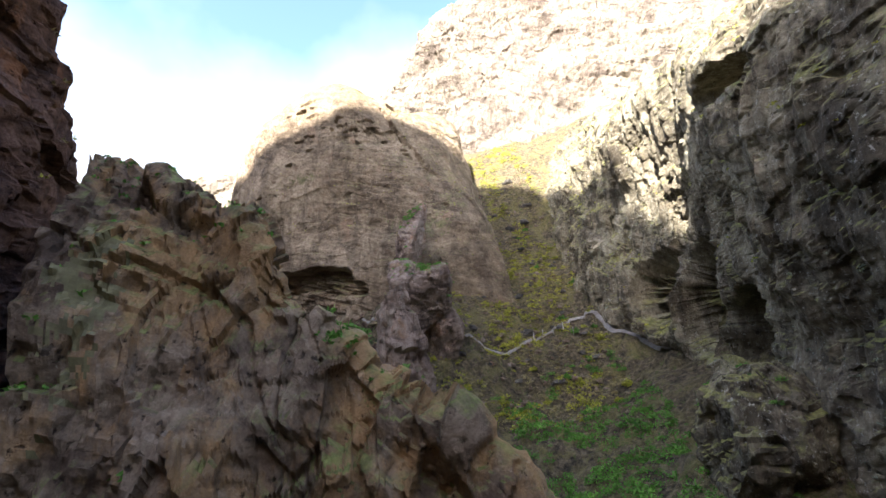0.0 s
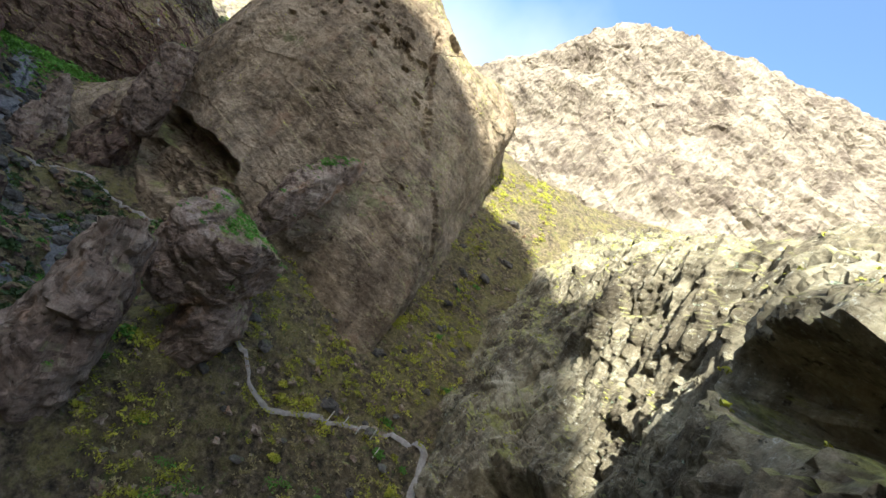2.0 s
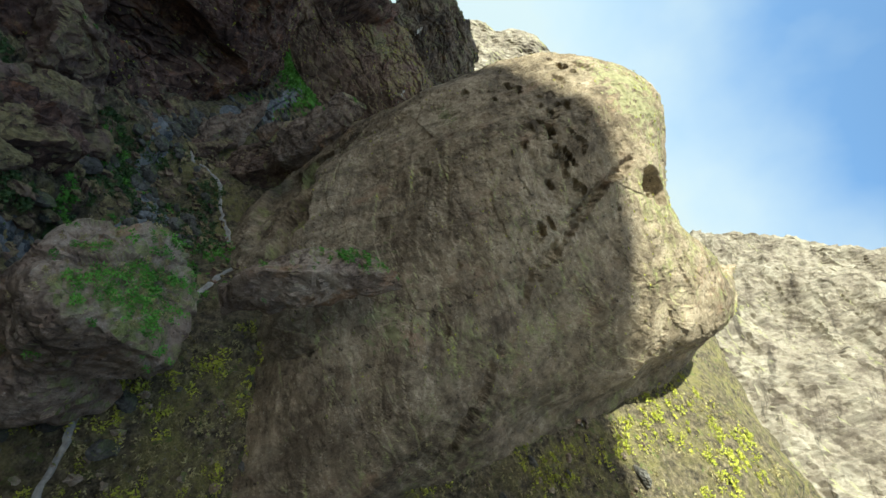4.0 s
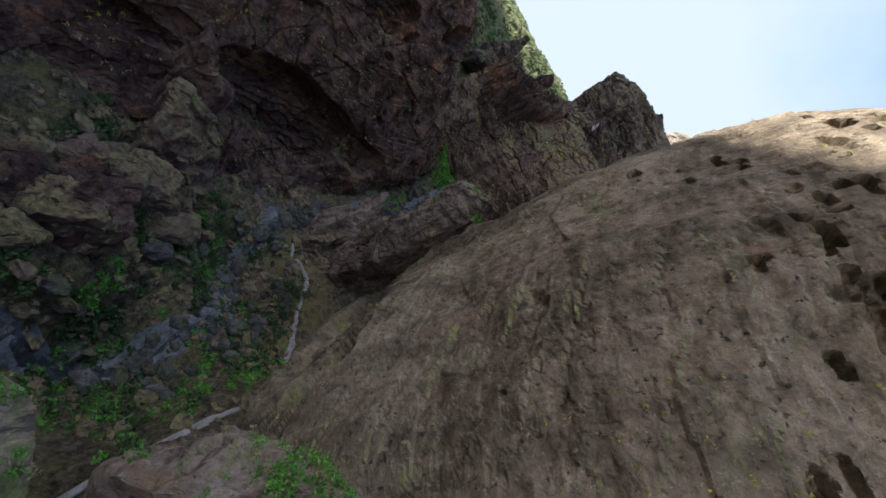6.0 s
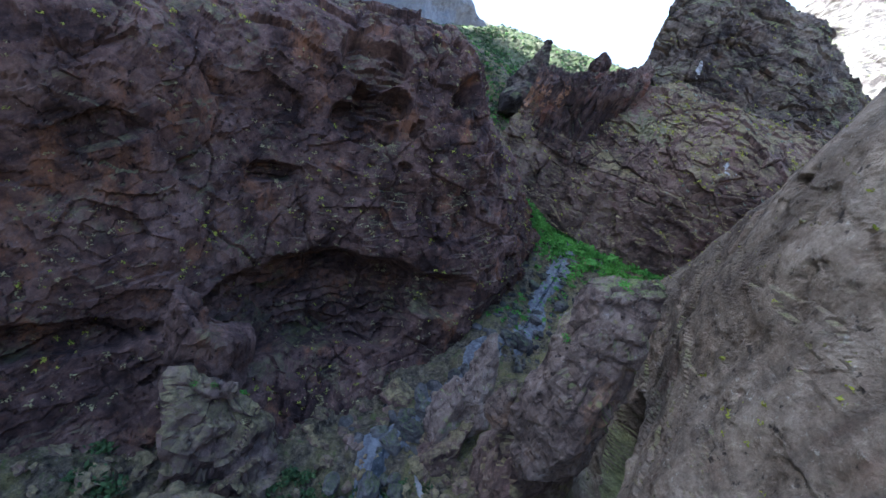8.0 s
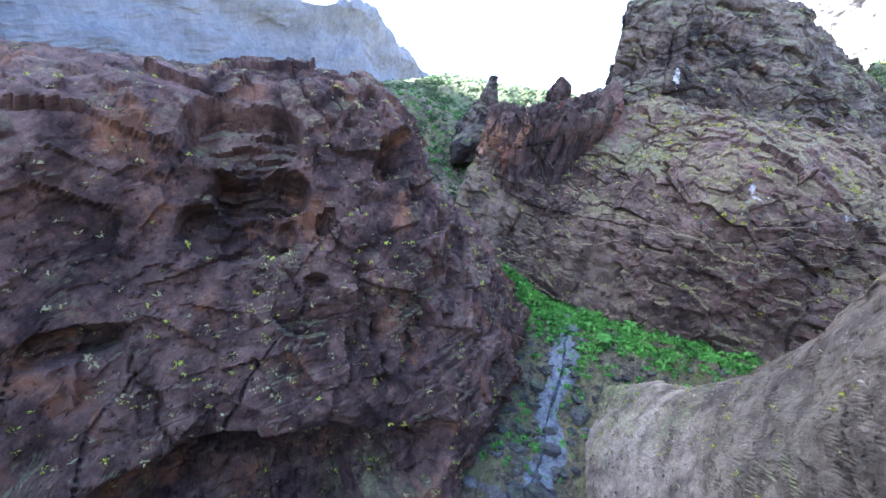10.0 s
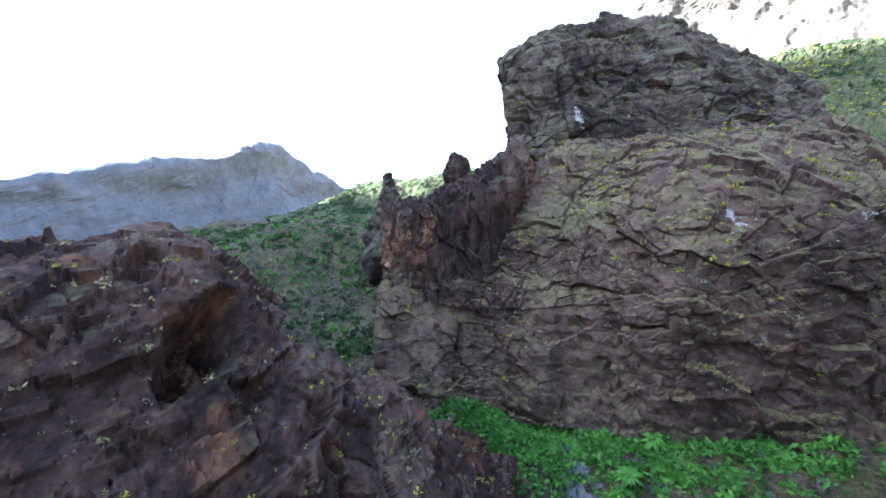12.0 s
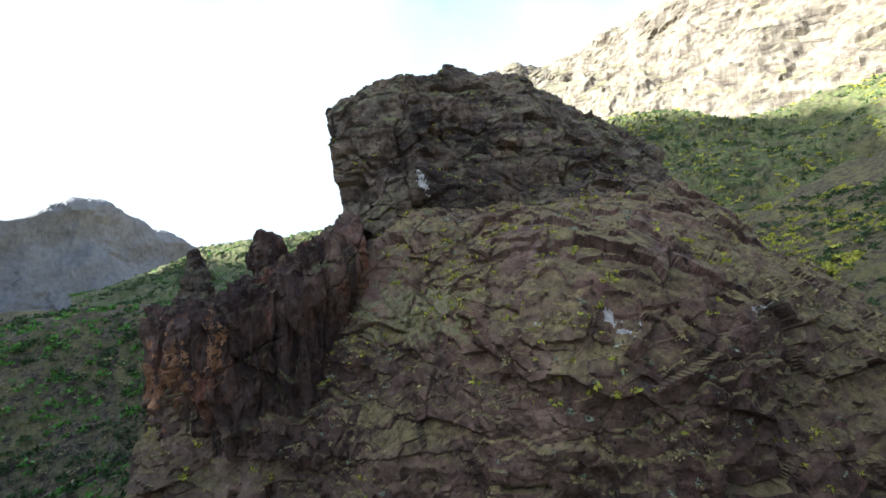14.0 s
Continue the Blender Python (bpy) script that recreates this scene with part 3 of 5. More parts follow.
tagged(cliff("cliff", RWALL_A + RWALL_B + RWALL_C, 480, 260, wall_rock, (-8, 49.5, 46.1), [((25.5, 37.2, 52.4), (7, 2.4, 2.5), 5), ((24, 29.6, 48.3), (7, 4.4, 2.3), 5.5), ((28.6, 55.2, 31.5), (9, 3.8, 6.2), 7), ((28.6, 46.8, 29), (9, 4.4, 7.4), 8), ((27.6, 38.5, 25), (9, 3.6, 4.6), 6)], [],
             clefts=[((26.5, 64, 50), (25.5, 63, 30), 0.9, 2), ((29, 52, 50), (28.5, 52.5, 34), 1.0, 2.5), ((30, 43, 48), (29.5, 44, 33), 0.9, 2)],
             seed=131, big=1.0, small=0.25, crack=0.3, size=9.0, flute=0.5, block=0.42, cell=(3, 3, 5)), "rough grey-brown cliff with lichen and dark caves", "cliff", kind="structure")
FAR_A = [
    [(-48, 169, 86.9), (-42.4, 182.7, 119.5), (-41.7, 190, 130), (-42.3, 198.4, 138.9), (-57.5, 234.5, 123.7)],
    [(-8.2, 155.3, 81), (-5.7, 170.3, 125.4), (-9.2, 182.4, 152.3), (-13.6, 193.9, 174.2), (-24.2, 231.4, 168.5)],
    [(21.4, 147.3, 81.3), (23.6, 161.9, 129.8), (16, 171.7, 162.3), (8.8, 189.3, 197.4), (0.7, 229.6, 194.5)],
    [(49.1, 136.8, 87.9), (55.8, 151.3, 138.6), (55.1, 163.1, 170.1), (54.2, 183.6, 207.3), (48.5, 228.8, 206.4)],
]
FAR_B = [
    [(73.7, 127.1, 82.9), (86.2, 141.4, 137.6), (93.4, 156.3, 167.9), (101.4, 173.8, 203.4), (104.4, 218.8, 206)],
    [(119.7, 107, 83.5), (131.6, 119.3, 123), (141.7, 132.3, 152.6), (151.9, 150.2, 182.6), (156.8, 190.2, 184.5)],
]
tagged(cliff("mountain", FAR_A + FAR_B, 280, 230, pale_rock, (2.7, -0.6, 45.8), [], [],
             seed=151, big=3.0, small=0.1, layer=1.5, period=6.0, tilt=(0.3, 0.25, 0.9), size=20.0, crack=0.5, block=0.5, cell=(7, 7, 5), flute=0.6), "sunlit pale layered mountain wall", "mountain", kind="structure")
MASSIF_A = [
    [(-96.8, 95.8, 29.4), (-92.1, 89.2, 38.3), (-89.9, 83.7, 43.6), (-90, 78.4, 47.2), (-95.1, 73, 51), (-124.2, 71.2, 46)],
    [(-83, 90, 26.5), (-80.5, 85.4, 34.9), (-80.2, 79.9, 41.6), (-82, 75.4, 48.7), (-92.3, 68.7, 58.7), (-117.1, 57.3, 49.6)],
    [(-69.2, 82.2, 23.5), (-70.6, 77.5, 32.6), (-73.3, 73, 39.9), (-76, 69.4, 47.8), (-88, 60.6, 59.6), (-113.8, 45.2, 50.2)],
    [(-60.4, 74.3, 21.4), (-65.9, 67.7, 30.1), (-69.4, 64.1, 38.6), (-74, 61.5, 46.9), (-83.3, 52.7, 57.1), (-108.6, 35.2, 50.6)],
]
MASSIF_B = [
    [(-53.5, 67.4, 19.7), (-60.1, 58.8, 27.4), (-64.7, 54.2, 36), (-68.1, 50.6, 45.1), (-73.4, 42.9, 54.7), (-97.7, 20.9, 53.8)],
    [(-43.6, 63.5, 17.7), (-50.5, 55, 24.4), (-54, 48.4, 32.7), (-56.5, 44.8, 41.6), (-59.5, 39, 53), (-82.2, 13.8, 54.6)],
    [(-33.8, 55.7, 15.4), (-42.4, 47.1, 23.5), (-47.1, 40.5, 31), (-49.8, 36, 38.3), (-52.4, 29.4, 46.4), (-71.5, 3.6, 57.1)],
    [(-29.5, 35.6, 15.3), (-32, 33, 23.7), (-34.6, 28.4, 32), (-36.2, 23.9, 40.1), (-39.3, 17.1, 50.4), (-57.7, -1.6, 60.4)],
]
MASSIF_C = [
    [(-26.2, 13.6, 15.2), (-25.7, 13.6, 29.4), (-25.6, 13.7, 41.6), (-26.5, 12.9, 53.9), (-30.3, 10, 66.6), (-52.9, -2.7, 75.8)],
    [(-29.5, -18.2, 11.5), (-28.3, -19.5, 29.6), (-28.5, -20.6, 45.8), (-29.7, -21.8, 62.2), (-34.1, -24.8, 77), (-60.7, -29.6, 87.5)],
]
tagged(cliff("rock_massif", MASSIF_A + MASSIF_B + MASSIF_C, 560, 330, red_rock, (-34.9, 73.1, 67.7), [((-81, 58.2, 53.6), (7, 4.6, 2.3), 3.2), ((-78.5, 60.6, 50.2), (7, 3.6, 1.5), 4.2), ((-76.6, 58.8, 47.6), (7, 3.6, 1.8), 2.8), ((-75.8, 62.2, 47.4), (6, 1.2, 1.2), 2.6), ((-84, 70.9, 54), (7, 1.9, 1.9), 4.5), ((-86, 67.5, 58.3), (5, 0.9, 0.8), 1.6), ((-76.3, 65.2, 48.6), (3, 0.6, 0.7), 1.6), ((-73.6, 65.5, 44.8), (3, 0.9, 0.5), 1.4), ((-77.4, 65.5, 49.2), (3, 0.5, 0.55), 1.2), ((-84.3, 78.8, 48), (4, 1.5, 1.0), 3), ((-67, 63, 30), (9, 9, 4.6), 6.5), ((-58, 55.5, 29.5), (6, 5, 4), 4.5), ((-73, 74, 31), (8, 6, 2.6), 4), ((-48.5, 43.5, 30.5), (6, 7, 1.0), 3.5), ((-64.5, 52.5, 41.5), (6, 2.5, 1.0), 2.2)], [],
             clefts=[((-73.7, 69.3, 45.5), (-71.1, 72.6, 37.4), 0.9, 1.6), ((-73.8, 65.4, 44.7), (-69.6, 64.5, 40.1), 0.6, 0.9), ((-81.5, 77.2, 49), (-78.3, 78.8, 41.9), 1.3, 1.8), ((-66, 55, 46), (-60, 58, 36), 0.9, 1.2)],
             seed=171, big=0.9, small=0.16, layer=0.36, period=5.0, tilt=(-0.12, -0.3, 0.93), crack=0.6, size=11.0, block=0.6, cell=(5, 5, 3.4)), "dark red-brown rock massif hollowed by caves", "rock massif", kind="structure")
SPUR_A = [
    [(-17.7, 5.8, 11.1), (-17.9, 7.1, 21.4), (-19.3, 9.5, 31), (-20.1, 13, 38.5), (-24.4, 18.5, 31.5), (-30.1, 25.5, 16.7)],
    [(-12.7, 5.9, 10.3), (-12.2, 7.3, 19.4), (-13.6, 10.6, 29.1), (-14.5, 14.2, 35.6), (-17.8, 20.7, 28.5), (-22.6, 28.7, 13.6)],
    [(-8.8, 6, 9.6), (-8.6, 7.5, 16.8), (-9.3, 9.9, 24.2), (-9.3, 12, 30.4), (-11.6, 17, 23.1), (-14.7, 23.8, 11.9)],
    [(-5.9, 6, 9), (-5.3, 7.6, 15.2), (-5.7, 10.1, 21.5), (-5.9, 11.8, 26.3), (-6.9, 15.2, 21.1), (-8.8, 20.9, 10.6)],
]
SPUR_B = [
    [(-1.3, 6.2, 6.2), (-0.2, 7.8, 12.3), (-0.4, 9.4, 17.5), (-0.6, 10.6, 21.7), (-1.3, 13.4, 17.9), (-2.9, 17, 9.3)],
    [(4.3, 6.4, 3.2), (3.8, 8.2, 6.5), (3.2, 9, 8.7), (2.5, 9.9, 10.9), (2, 12.1, 8.1), (1.5, 14.3, 5.3)],
]
tagged(cliff("rock_spur", SPUR_A + SPUR_B, 260, 200, spur_rock, (2.7, -10.6, 45.1), [], [((-17.2, 8.4, 31.6), (1.0, 3, 4), moss_stain)],
             seed=191, big=0.9, small=0.2, layer=0.22, period=2.2, tilt=(0.72, 0.1, 0.68), crack=0.5, size=6.0, block=0.6, cell=(2.2, 2.6, 4.4)), "ochre-brown rock spur with tufts of green", "rock spur", kind="structure")
HILL_A = [
    [(-102.4, 80.6, 31.3), (-106.7, 81.9, 41.3), (-110.6, 83.4, 48.2), (-112.2, 85.3, 50.7), (-113.8, 86.1, 53.1), (-133.2, 91.9, 41.6)],
    [(-101, 92.5, 34), (-102.6, 94.9, 42.5), (-105.3, 95.3, 50.2), (-108.7, 95.1, 53.8), (-110.4, 95.9, 56.2), (-135.1, 105.4, 49)],
    [(-96.9, 98.4, 34.7), (-97, 98.6, 45.9), (-99.7, 100.1, 53.6), (-103.9, 101.8, 58.5), (-109.5, 103.6, 61.7), (-139, 114.9, 56.5)],
    [(-92.8, 102.4, 35.2), (-91.5, 102.5, 48.2), (-94.1, 104.9, 57), (-99.4, 107.6, 61.7), (-106.8, 110.3, 65.7), (-139.9, 118.5, 63)],
]
HILL_B = [
    [(-86.4, 106.9, 34.7), (-84.8, 106.4, 49.7), (-86.2, 108.6, 57.5), (-93.6, 112.6, 63.1), (-103.7, 117.4, 66.9), (-142.5, 128.3, 66.2)],
    [(-82, 111.3, 37.3), (-81.2, 111.6, 50), (-82.2, 114.9, 57.8), (-90.4, 120.5, 63.6), (-103.2, 129.2, 67.8), (-142.5, 144.3, 67.3)],
    [(-77.6, 117.2, 39), (-78.7, 118.6, 50.2), (-81.2, 123.6, 57.3), (-89.6, 130.2, 63.4), (-100.9, 139, 67.6), (-138.3, 156.6, 63.3)],
    [(-68.1, 127.2, 39), (-73.6, 131.5, 48.6), (-80.6, 138, 54.7), (-89.6, 145, 59.2), (-97.2, 152, 60.6), (-125.2, 167, 57.7)],
]
tagged(cliff("rocky_hill", HILL_A + HILL_B, 460, 330, hill_rock, (-56.4, 78.5, 61.7), [((-100.5, 103.1, 61.1), (1.6, 1.6, 1.6), 3), ((-88.1, 126.9, 58), (3, 3, 1.4), 2.5), ((-100.3, 84.7, 37.4), (4, 3, 2), 3)], [((-84.6, 106.4, 57.6), (3, 0.9, 0.3), white_stain), ((-83.6, 110.9, 57.3), (3, 0.35, 0.7), white_stain), ((-82.5, 111.6, 56.6), (3, 0.3, 0.6), white_stain), ((-81, 119, 57.2), (3, 0.9, 0.3), white_stain), ((-98, 101.8, 57.5), (5, 6, 2.4), moss_stain)],
             clefts=[((-89.5, 105.2, 54), (-86.8, 107.2, 48.3), 0.7, 1.5), ((-102.6, 94.8, 44.1), (-95.6, 98.1, 38.7), 0.7, 1), ((-93.8, 101.1, 46.4), (-87.4, 105.3, 37.1), 0.7, 1.1), ((-93, 111, 61), (-83.7, 113.3, 54.2), 0.9, 1.6), ((-98.3, 117.3, 65.9), (-87.2, 111.1, 57.5), 0.8, 1.3), ((-105.6, 89.4, 44.3), (-100.6, 93.4, 37.6), 0.6, 1), ((-89.7, 119.7, 60.4), (-84, 115.2, 53.5), 0.7, 1.2)],
             seed=211, big=0.8, small=0.15, layer=0.13, period=3.6, tilt=(-0.35, 0.42, 0.83), crack=0.6, size=11.0, block=0.6, cell=(5, 4.4, 3)), "brown rocky hill with slanting fissures and dry scrub", "rocky hill", kind="structure")
FIN_A = [
    [(-111, 102.8, 58.8), (-111.1, 102.9, 64), (-114.2, 103.5, 69.6), (-116.6, 104.2, 76), (-121.2, 105.8, 78.4), (-125.4, 110.4, 64)],
    [(-105.9, 106.7, 59.2), (-106.8, 107.3, 65.5), (-109.9, 108.9, 71.3), (-113.6, 110.1, 78.6), (-120.7, 111.3, 82.2), (-135.3, 116.3, 66.1)],
    [(-101.8, 112.7, 59.9), (-103.9, 113.3, 65.4), (-107.9, 115.9, 71.4), (-112.4, 118, 80), (-120.4, 120.4, 84.6), (-139.2, 126.2, 67.5)],
    [(-97, 119, 61), (-99.9, 120.3, 66.3), (-103.9, 122.9, 72.8), (-109.6, 126.5, 80), (-118.5, 130.2, 84.8), (-139.2, 138.2, 68.3)],
]
FIN_B = [
    [(-93.5, 126.5, 60.5), (-95.5, 127.4, 65.5), (-99.3, 129.6, 70.3), (-104.7, 132.8, 75.4), (-113.2, 139, 79.6), (-135.6, 146.3, 66.2)],
    [(-91, 137, 56.6), (-92.5, 137.7, 61.5), (-95.5, 139.5, 65), (-99.1, 142.3, 68.2), (-104.8, 147, 71.4), (-123.2, 152.6, 62.4)],
]
tagged(cliff("rock_fin", FIN_A + FIN_B, 320, 250, fin_rock, (-56.4, 88.5, 62.4), [], [((-103.4, 109.6, 64.8), (3, 0.35, 1.6), white_stain), ((-105, 109.8, 69), (3, 0.35, 1.8), white_stain), ((-101, 113.5, 63.4), (3, 1.6, 0.4), white_stain)],
             clefts=[((-113, 112, 80), (-104, 107, 66), 0.6, 1.2), ((-116, 118, 82), (-104, 112, 68), 0.6, 1.2), ((-112, 124, 80), (-103, 119, 68), 0.6, 1), ((-120, 110, 80), (-110, 104, 66), 0.6, 1)],
             seed=231, big=0.9, small=0.18, layer=0.5, period=2.8, tilt=(0.1, 0.22, 0.97), crack=0.6, size=7.0, block=0.55, cell=(4.2, 4.2, 2.6)), "dark banded rock fin crowning the hill", "rock fin", kind="structure")
COMB_A = [
    [(-111.4, 84.6, 46.4), (-111.7, 84.3, 50.5), (-111.4, 84.5, 55.4), (-113.4, 85.2, 58.3), (-119.2, 86.8, 57.1), (-122.9, 89.5, 47.8)],
    [(-107.3, 90.5, 47.1), (-107.4, 90.2, 52.2), (-107.1, 90.3, 57.1), (-109.1, 91.1, 60), (-114.9, 92.7, 58.8), (-119.8, 95.4, 48.7)],
    [(-104.8, 96.3, 50.2), (-104.9, 96, 55.3), (-104.6, 96.2, 60.1), (-106.7, 97, 62.6), (-112.4, 98.5, 61.8), (-117.3, 101.2, 51.7)],
    [(-105.1, 102, 54.7), (-105.4, 102.3, 58.8), (-105.2, 102.5, 62.7), (-107.3, 103.3, 65.6), (-112.9, 104.3, 65.4), (-117.6, 106.9, 56.2)],
]
tagged(cliff("rock_comb", COMB_A, 220, 150, comb_rock, (-58.1, 79.2, 51.9), [], [((-112.7, 86.1, 53.9), (4, 3, 3), rust_stain), ((-110.4, 89.9, 55.8), (4, 1, 3), rust_stain)],
             seed=251, big=0.35, small=0.15, crack=0.4, size=5.0, flute=0.75, block=0.4, cell=(1.6, 1.6, 4.5)), "reddish fluted rock comb below the fin", "rock comb", kind="structure")
FARMTN_A = [
    [(-203.6, -103, 20.1), (-207.9, -108.2, 35.8), (-210.6, -113.1, 49.1), (-213.1, -117.7, 57.4), (-257.9, -145, 31.8)],
    [(-260.6, -77.7, 15.6), (-265, -85.1, 36.3), (-268.7, -91.4, 54.8), (-272.9, -96.2, 65.4), (-331.1, -134, 32.3)],
    [(-336.5, -49, 7.7), (-342.6, -59, 35.5), (-348.3, -68.8, 60.3), (-352.7, -74.8, 74.9), (-432.2, -125.7, 29.4)],
    [(-396.2, -1.4, 0.2), (-403.1, -12.9, 35.2), (-409.9, -24, 65.1), (-417, -32.2, 88), (-513.1, -93.5, 27.6)],
]
FARMTN_B = [
    [(-415.4, 37.3, -8), (-423.8, 23.6, 30.2), (-431, 11.2, 63.2), (-438.5, 1.8, 94), (-545.9, -67.1, 22)],
    [(-431.4, 63.5, -10.4), (-440.2, 48.6, 30.8), (-448.9, 35, 67), (-456.3, 25.5, 103), (-572.6, -48, 22)],
    [(-465.8, 90, -31), (-475.7, 72.7, 15.3), (-484.7, 57.9, 55.6), (-492.5, 47.2, 96), (-623.4, -35.9, 5.3)],
    [(-492.6, 111.3, -49.2), (-502.8, 93.7, 1.2), (-513.1, 77.6, 45.7), (-522.7, 64.8, 84), (-664.8, -24.8, -10)],
]
FARMTN_C = [
    [(-541.1, 159.7, -96.3), (-554, 138.6, -38.5), (-565.2, 120.1, 12.1), (-576.1, 106, 60), (-738.4, 3.2, -51)],
]
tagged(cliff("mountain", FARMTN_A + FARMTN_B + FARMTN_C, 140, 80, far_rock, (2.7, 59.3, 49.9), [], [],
             seed=271, big=5.0, small=0.4, size=45.0, block=1.2, cell=(40, 40, 30)), "distant mountain ridge with haze put into its pale colour", "mountain", kind="structure")
GREENHILL_A = [
    [(-127.3, 160.3, 39.3), (-149.2, 183.8, 61.1), (-168.4, 207.5, 80.4), (-185.7, 232.2, 99.4), (-247, 297, 90.3)],
    [(-112.2, 172.3, 39.5), (-133.7, 198.7, 63.4), (-155.9, 229.3, 83.8), (-177.4, 262.1, 102.1), (-237.1, 327.1, 90.7)],
    [(-97.1, 182.3, 39.5), (-116.6, 213.7, 63.5), (-138, 242.4, 82.5), (-161.9, 272.4, 99), (-217.4, 347.3, 88.6)],
    [(-71.4, 190.2, 41.7), (-93.3, 223.7, 64.2), (-118.1, 255.6, 81), (-142.7, 286.8, 93.6), (-187.9, 367.6, 84.8)],
]
GREENHILL_B = [
    [(-26.8, 198.6, 64.9), (-49.7, 232.5, 81.5), (-78.2, 266.6, 95), (-102.5, 306.1, 104.1), (-145, 386.6, 98.9)],
]
tagged(cliff("hillside", GREENHILL_A + GREENHILL_B, 160, 120, green_hill, (-56.4, 88.5, 62.4), [], [],
             seed=291, big=2.5, small=0.8, size=25.0), "green scrubby hillside behind the fin", "hillside", kind="structure")
VHILL_A = [
    [(-170.5, 63.3, 35), (-206.8, 59.8, 42.2), (-251.3, 56.3, 48.8), (-302.6, 49.6, 45.2), (-369.2, 51.8, 13.4)],
    [(-170.5, 83.3, 36.4), (-206.8, 83.7, 43.9), (-251.3, 85.3, 50.9), (-295.2, 82.9, 55.4), (-369.2, 85.7, 15.7)],
    [(-170.5, 94.2, 37.2), (-206.8, 96.7, 44.8), (-251.3, 100.2, 51.9), (-293.5, 100.6, 60.4), (-369.2, 103.7, 17)],
    [(-170.5, 118.2, 38.9), (-206.8, 125.6, 46.8), (-251.3, 133.2, 54.2), (-285.3, 139.5, 63.7), (-369.2, 142.6, 19.7)],
]
VHILL_B = [
    [(-170.5, 140.1, 40.4), (-206.8, 151.6, 48.6), (-251.3, 165.1, 56.4), (-277.4, 176.5, 64.9), (-369.2, 179.5, 22.3)],
    [(-170.5, 171.1, 42.6), (-206.8, 189.5, 51.3), (-251.3, 209, 59.5), (-262.4, 228.5, 66.9), (-369.2, 231.4, 25.9)],
]
tagged(cliff("hillside", VHILL_A + VHILL_B, 140, 90, green_hill, (-56.4, 88.5, 62.4), [], [],
             seed=351, big=2.2, small=0.6, size=22.0), "shaded green slope across the valley", "hillside", kind="structure")
LIT_A = [
    [(-420, 300, 70), (-450, 315, 95), (-480, 330, 115), (-510, 345, 128), (-580, 420, 110)],
    [(-327.5, 326.7, 96.5), (-361.7, 349.1, 134.6), (-395, 366.1, 177.3), (-420.5, 384.1, 206.5), (-509.4, 462, 168.6)],
    [(-266.7, 346.7, 97.3), (-309, 383.2, 148), (-347.7, 415.4, 189.7), (-382.9, 443.2, 222.3), (-489.7, 532, 170)],
    [(-217.4, 367.2, 90), (-253.1, 413.1, 150.4), (-280.6, 439.9, 197.9), (-300, 467.4, 233.8), (-407.4, 571.5, 178.6)],
    [(-167.3, 377.5, 87), (-192.2, 423.1, 150.6), (-214, 454.6, 202.4), (-232.5, 486.8, 243.6), (-326.9, 591.8, 176)],
]
LIT_B = [
    [(-107.4, 387.8, 82.2), (-121.6, 433.3, 149), (-137.5, 469.4, 205.2), (-156, 506.6, 246.7), (-236.5, 612.1, 171.6)],
    [(-34.9, 387.3, 89.7), (-46, 433.5, 145.8), (-57, 469.7, 201.2), (-71.5, 507.3, 236.9), (-134.6, 612, 173.9)],
]
tagged(cliff("mountain", LIT_A + LIT_B, 160, 120, pale_rock, (-56.4, 88.5, 62.4), [], [],
             seed=311, big=6.0, small=0.2, layer=1.6, period=11.0, tilt=(0.2, 0.2, 1), size=40.0, crack=1.0, block=2.0, cell=(20, 20, 14)), "sunlit pale distant mountainside", "mountain", kind="structure")
# unseen mountain, added to block the sun; its crest is shaped for the shadow edge
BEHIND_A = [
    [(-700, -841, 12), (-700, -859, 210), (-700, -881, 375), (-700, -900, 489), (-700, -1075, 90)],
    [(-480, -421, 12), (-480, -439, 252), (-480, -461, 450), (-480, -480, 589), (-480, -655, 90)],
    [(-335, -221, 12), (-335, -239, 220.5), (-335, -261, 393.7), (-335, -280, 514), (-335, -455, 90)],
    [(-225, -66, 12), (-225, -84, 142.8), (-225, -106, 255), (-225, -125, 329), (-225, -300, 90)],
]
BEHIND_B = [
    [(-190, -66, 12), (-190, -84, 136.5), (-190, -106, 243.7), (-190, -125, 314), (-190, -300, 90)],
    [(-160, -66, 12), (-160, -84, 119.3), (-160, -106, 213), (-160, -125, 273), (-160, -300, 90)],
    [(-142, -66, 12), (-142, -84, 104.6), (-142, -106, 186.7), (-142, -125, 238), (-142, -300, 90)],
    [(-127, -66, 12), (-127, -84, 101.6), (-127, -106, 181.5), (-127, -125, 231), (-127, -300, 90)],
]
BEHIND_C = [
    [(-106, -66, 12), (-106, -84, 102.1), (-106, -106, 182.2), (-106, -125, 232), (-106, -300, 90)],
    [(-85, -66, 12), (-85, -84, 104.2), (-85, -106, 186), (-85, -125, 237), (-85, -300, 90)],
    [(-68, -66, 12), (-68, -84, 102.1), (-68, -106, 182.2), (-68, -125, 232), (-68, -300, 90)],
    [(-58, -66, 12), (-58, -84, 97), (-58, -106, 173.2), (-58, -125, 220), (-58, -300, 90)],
]
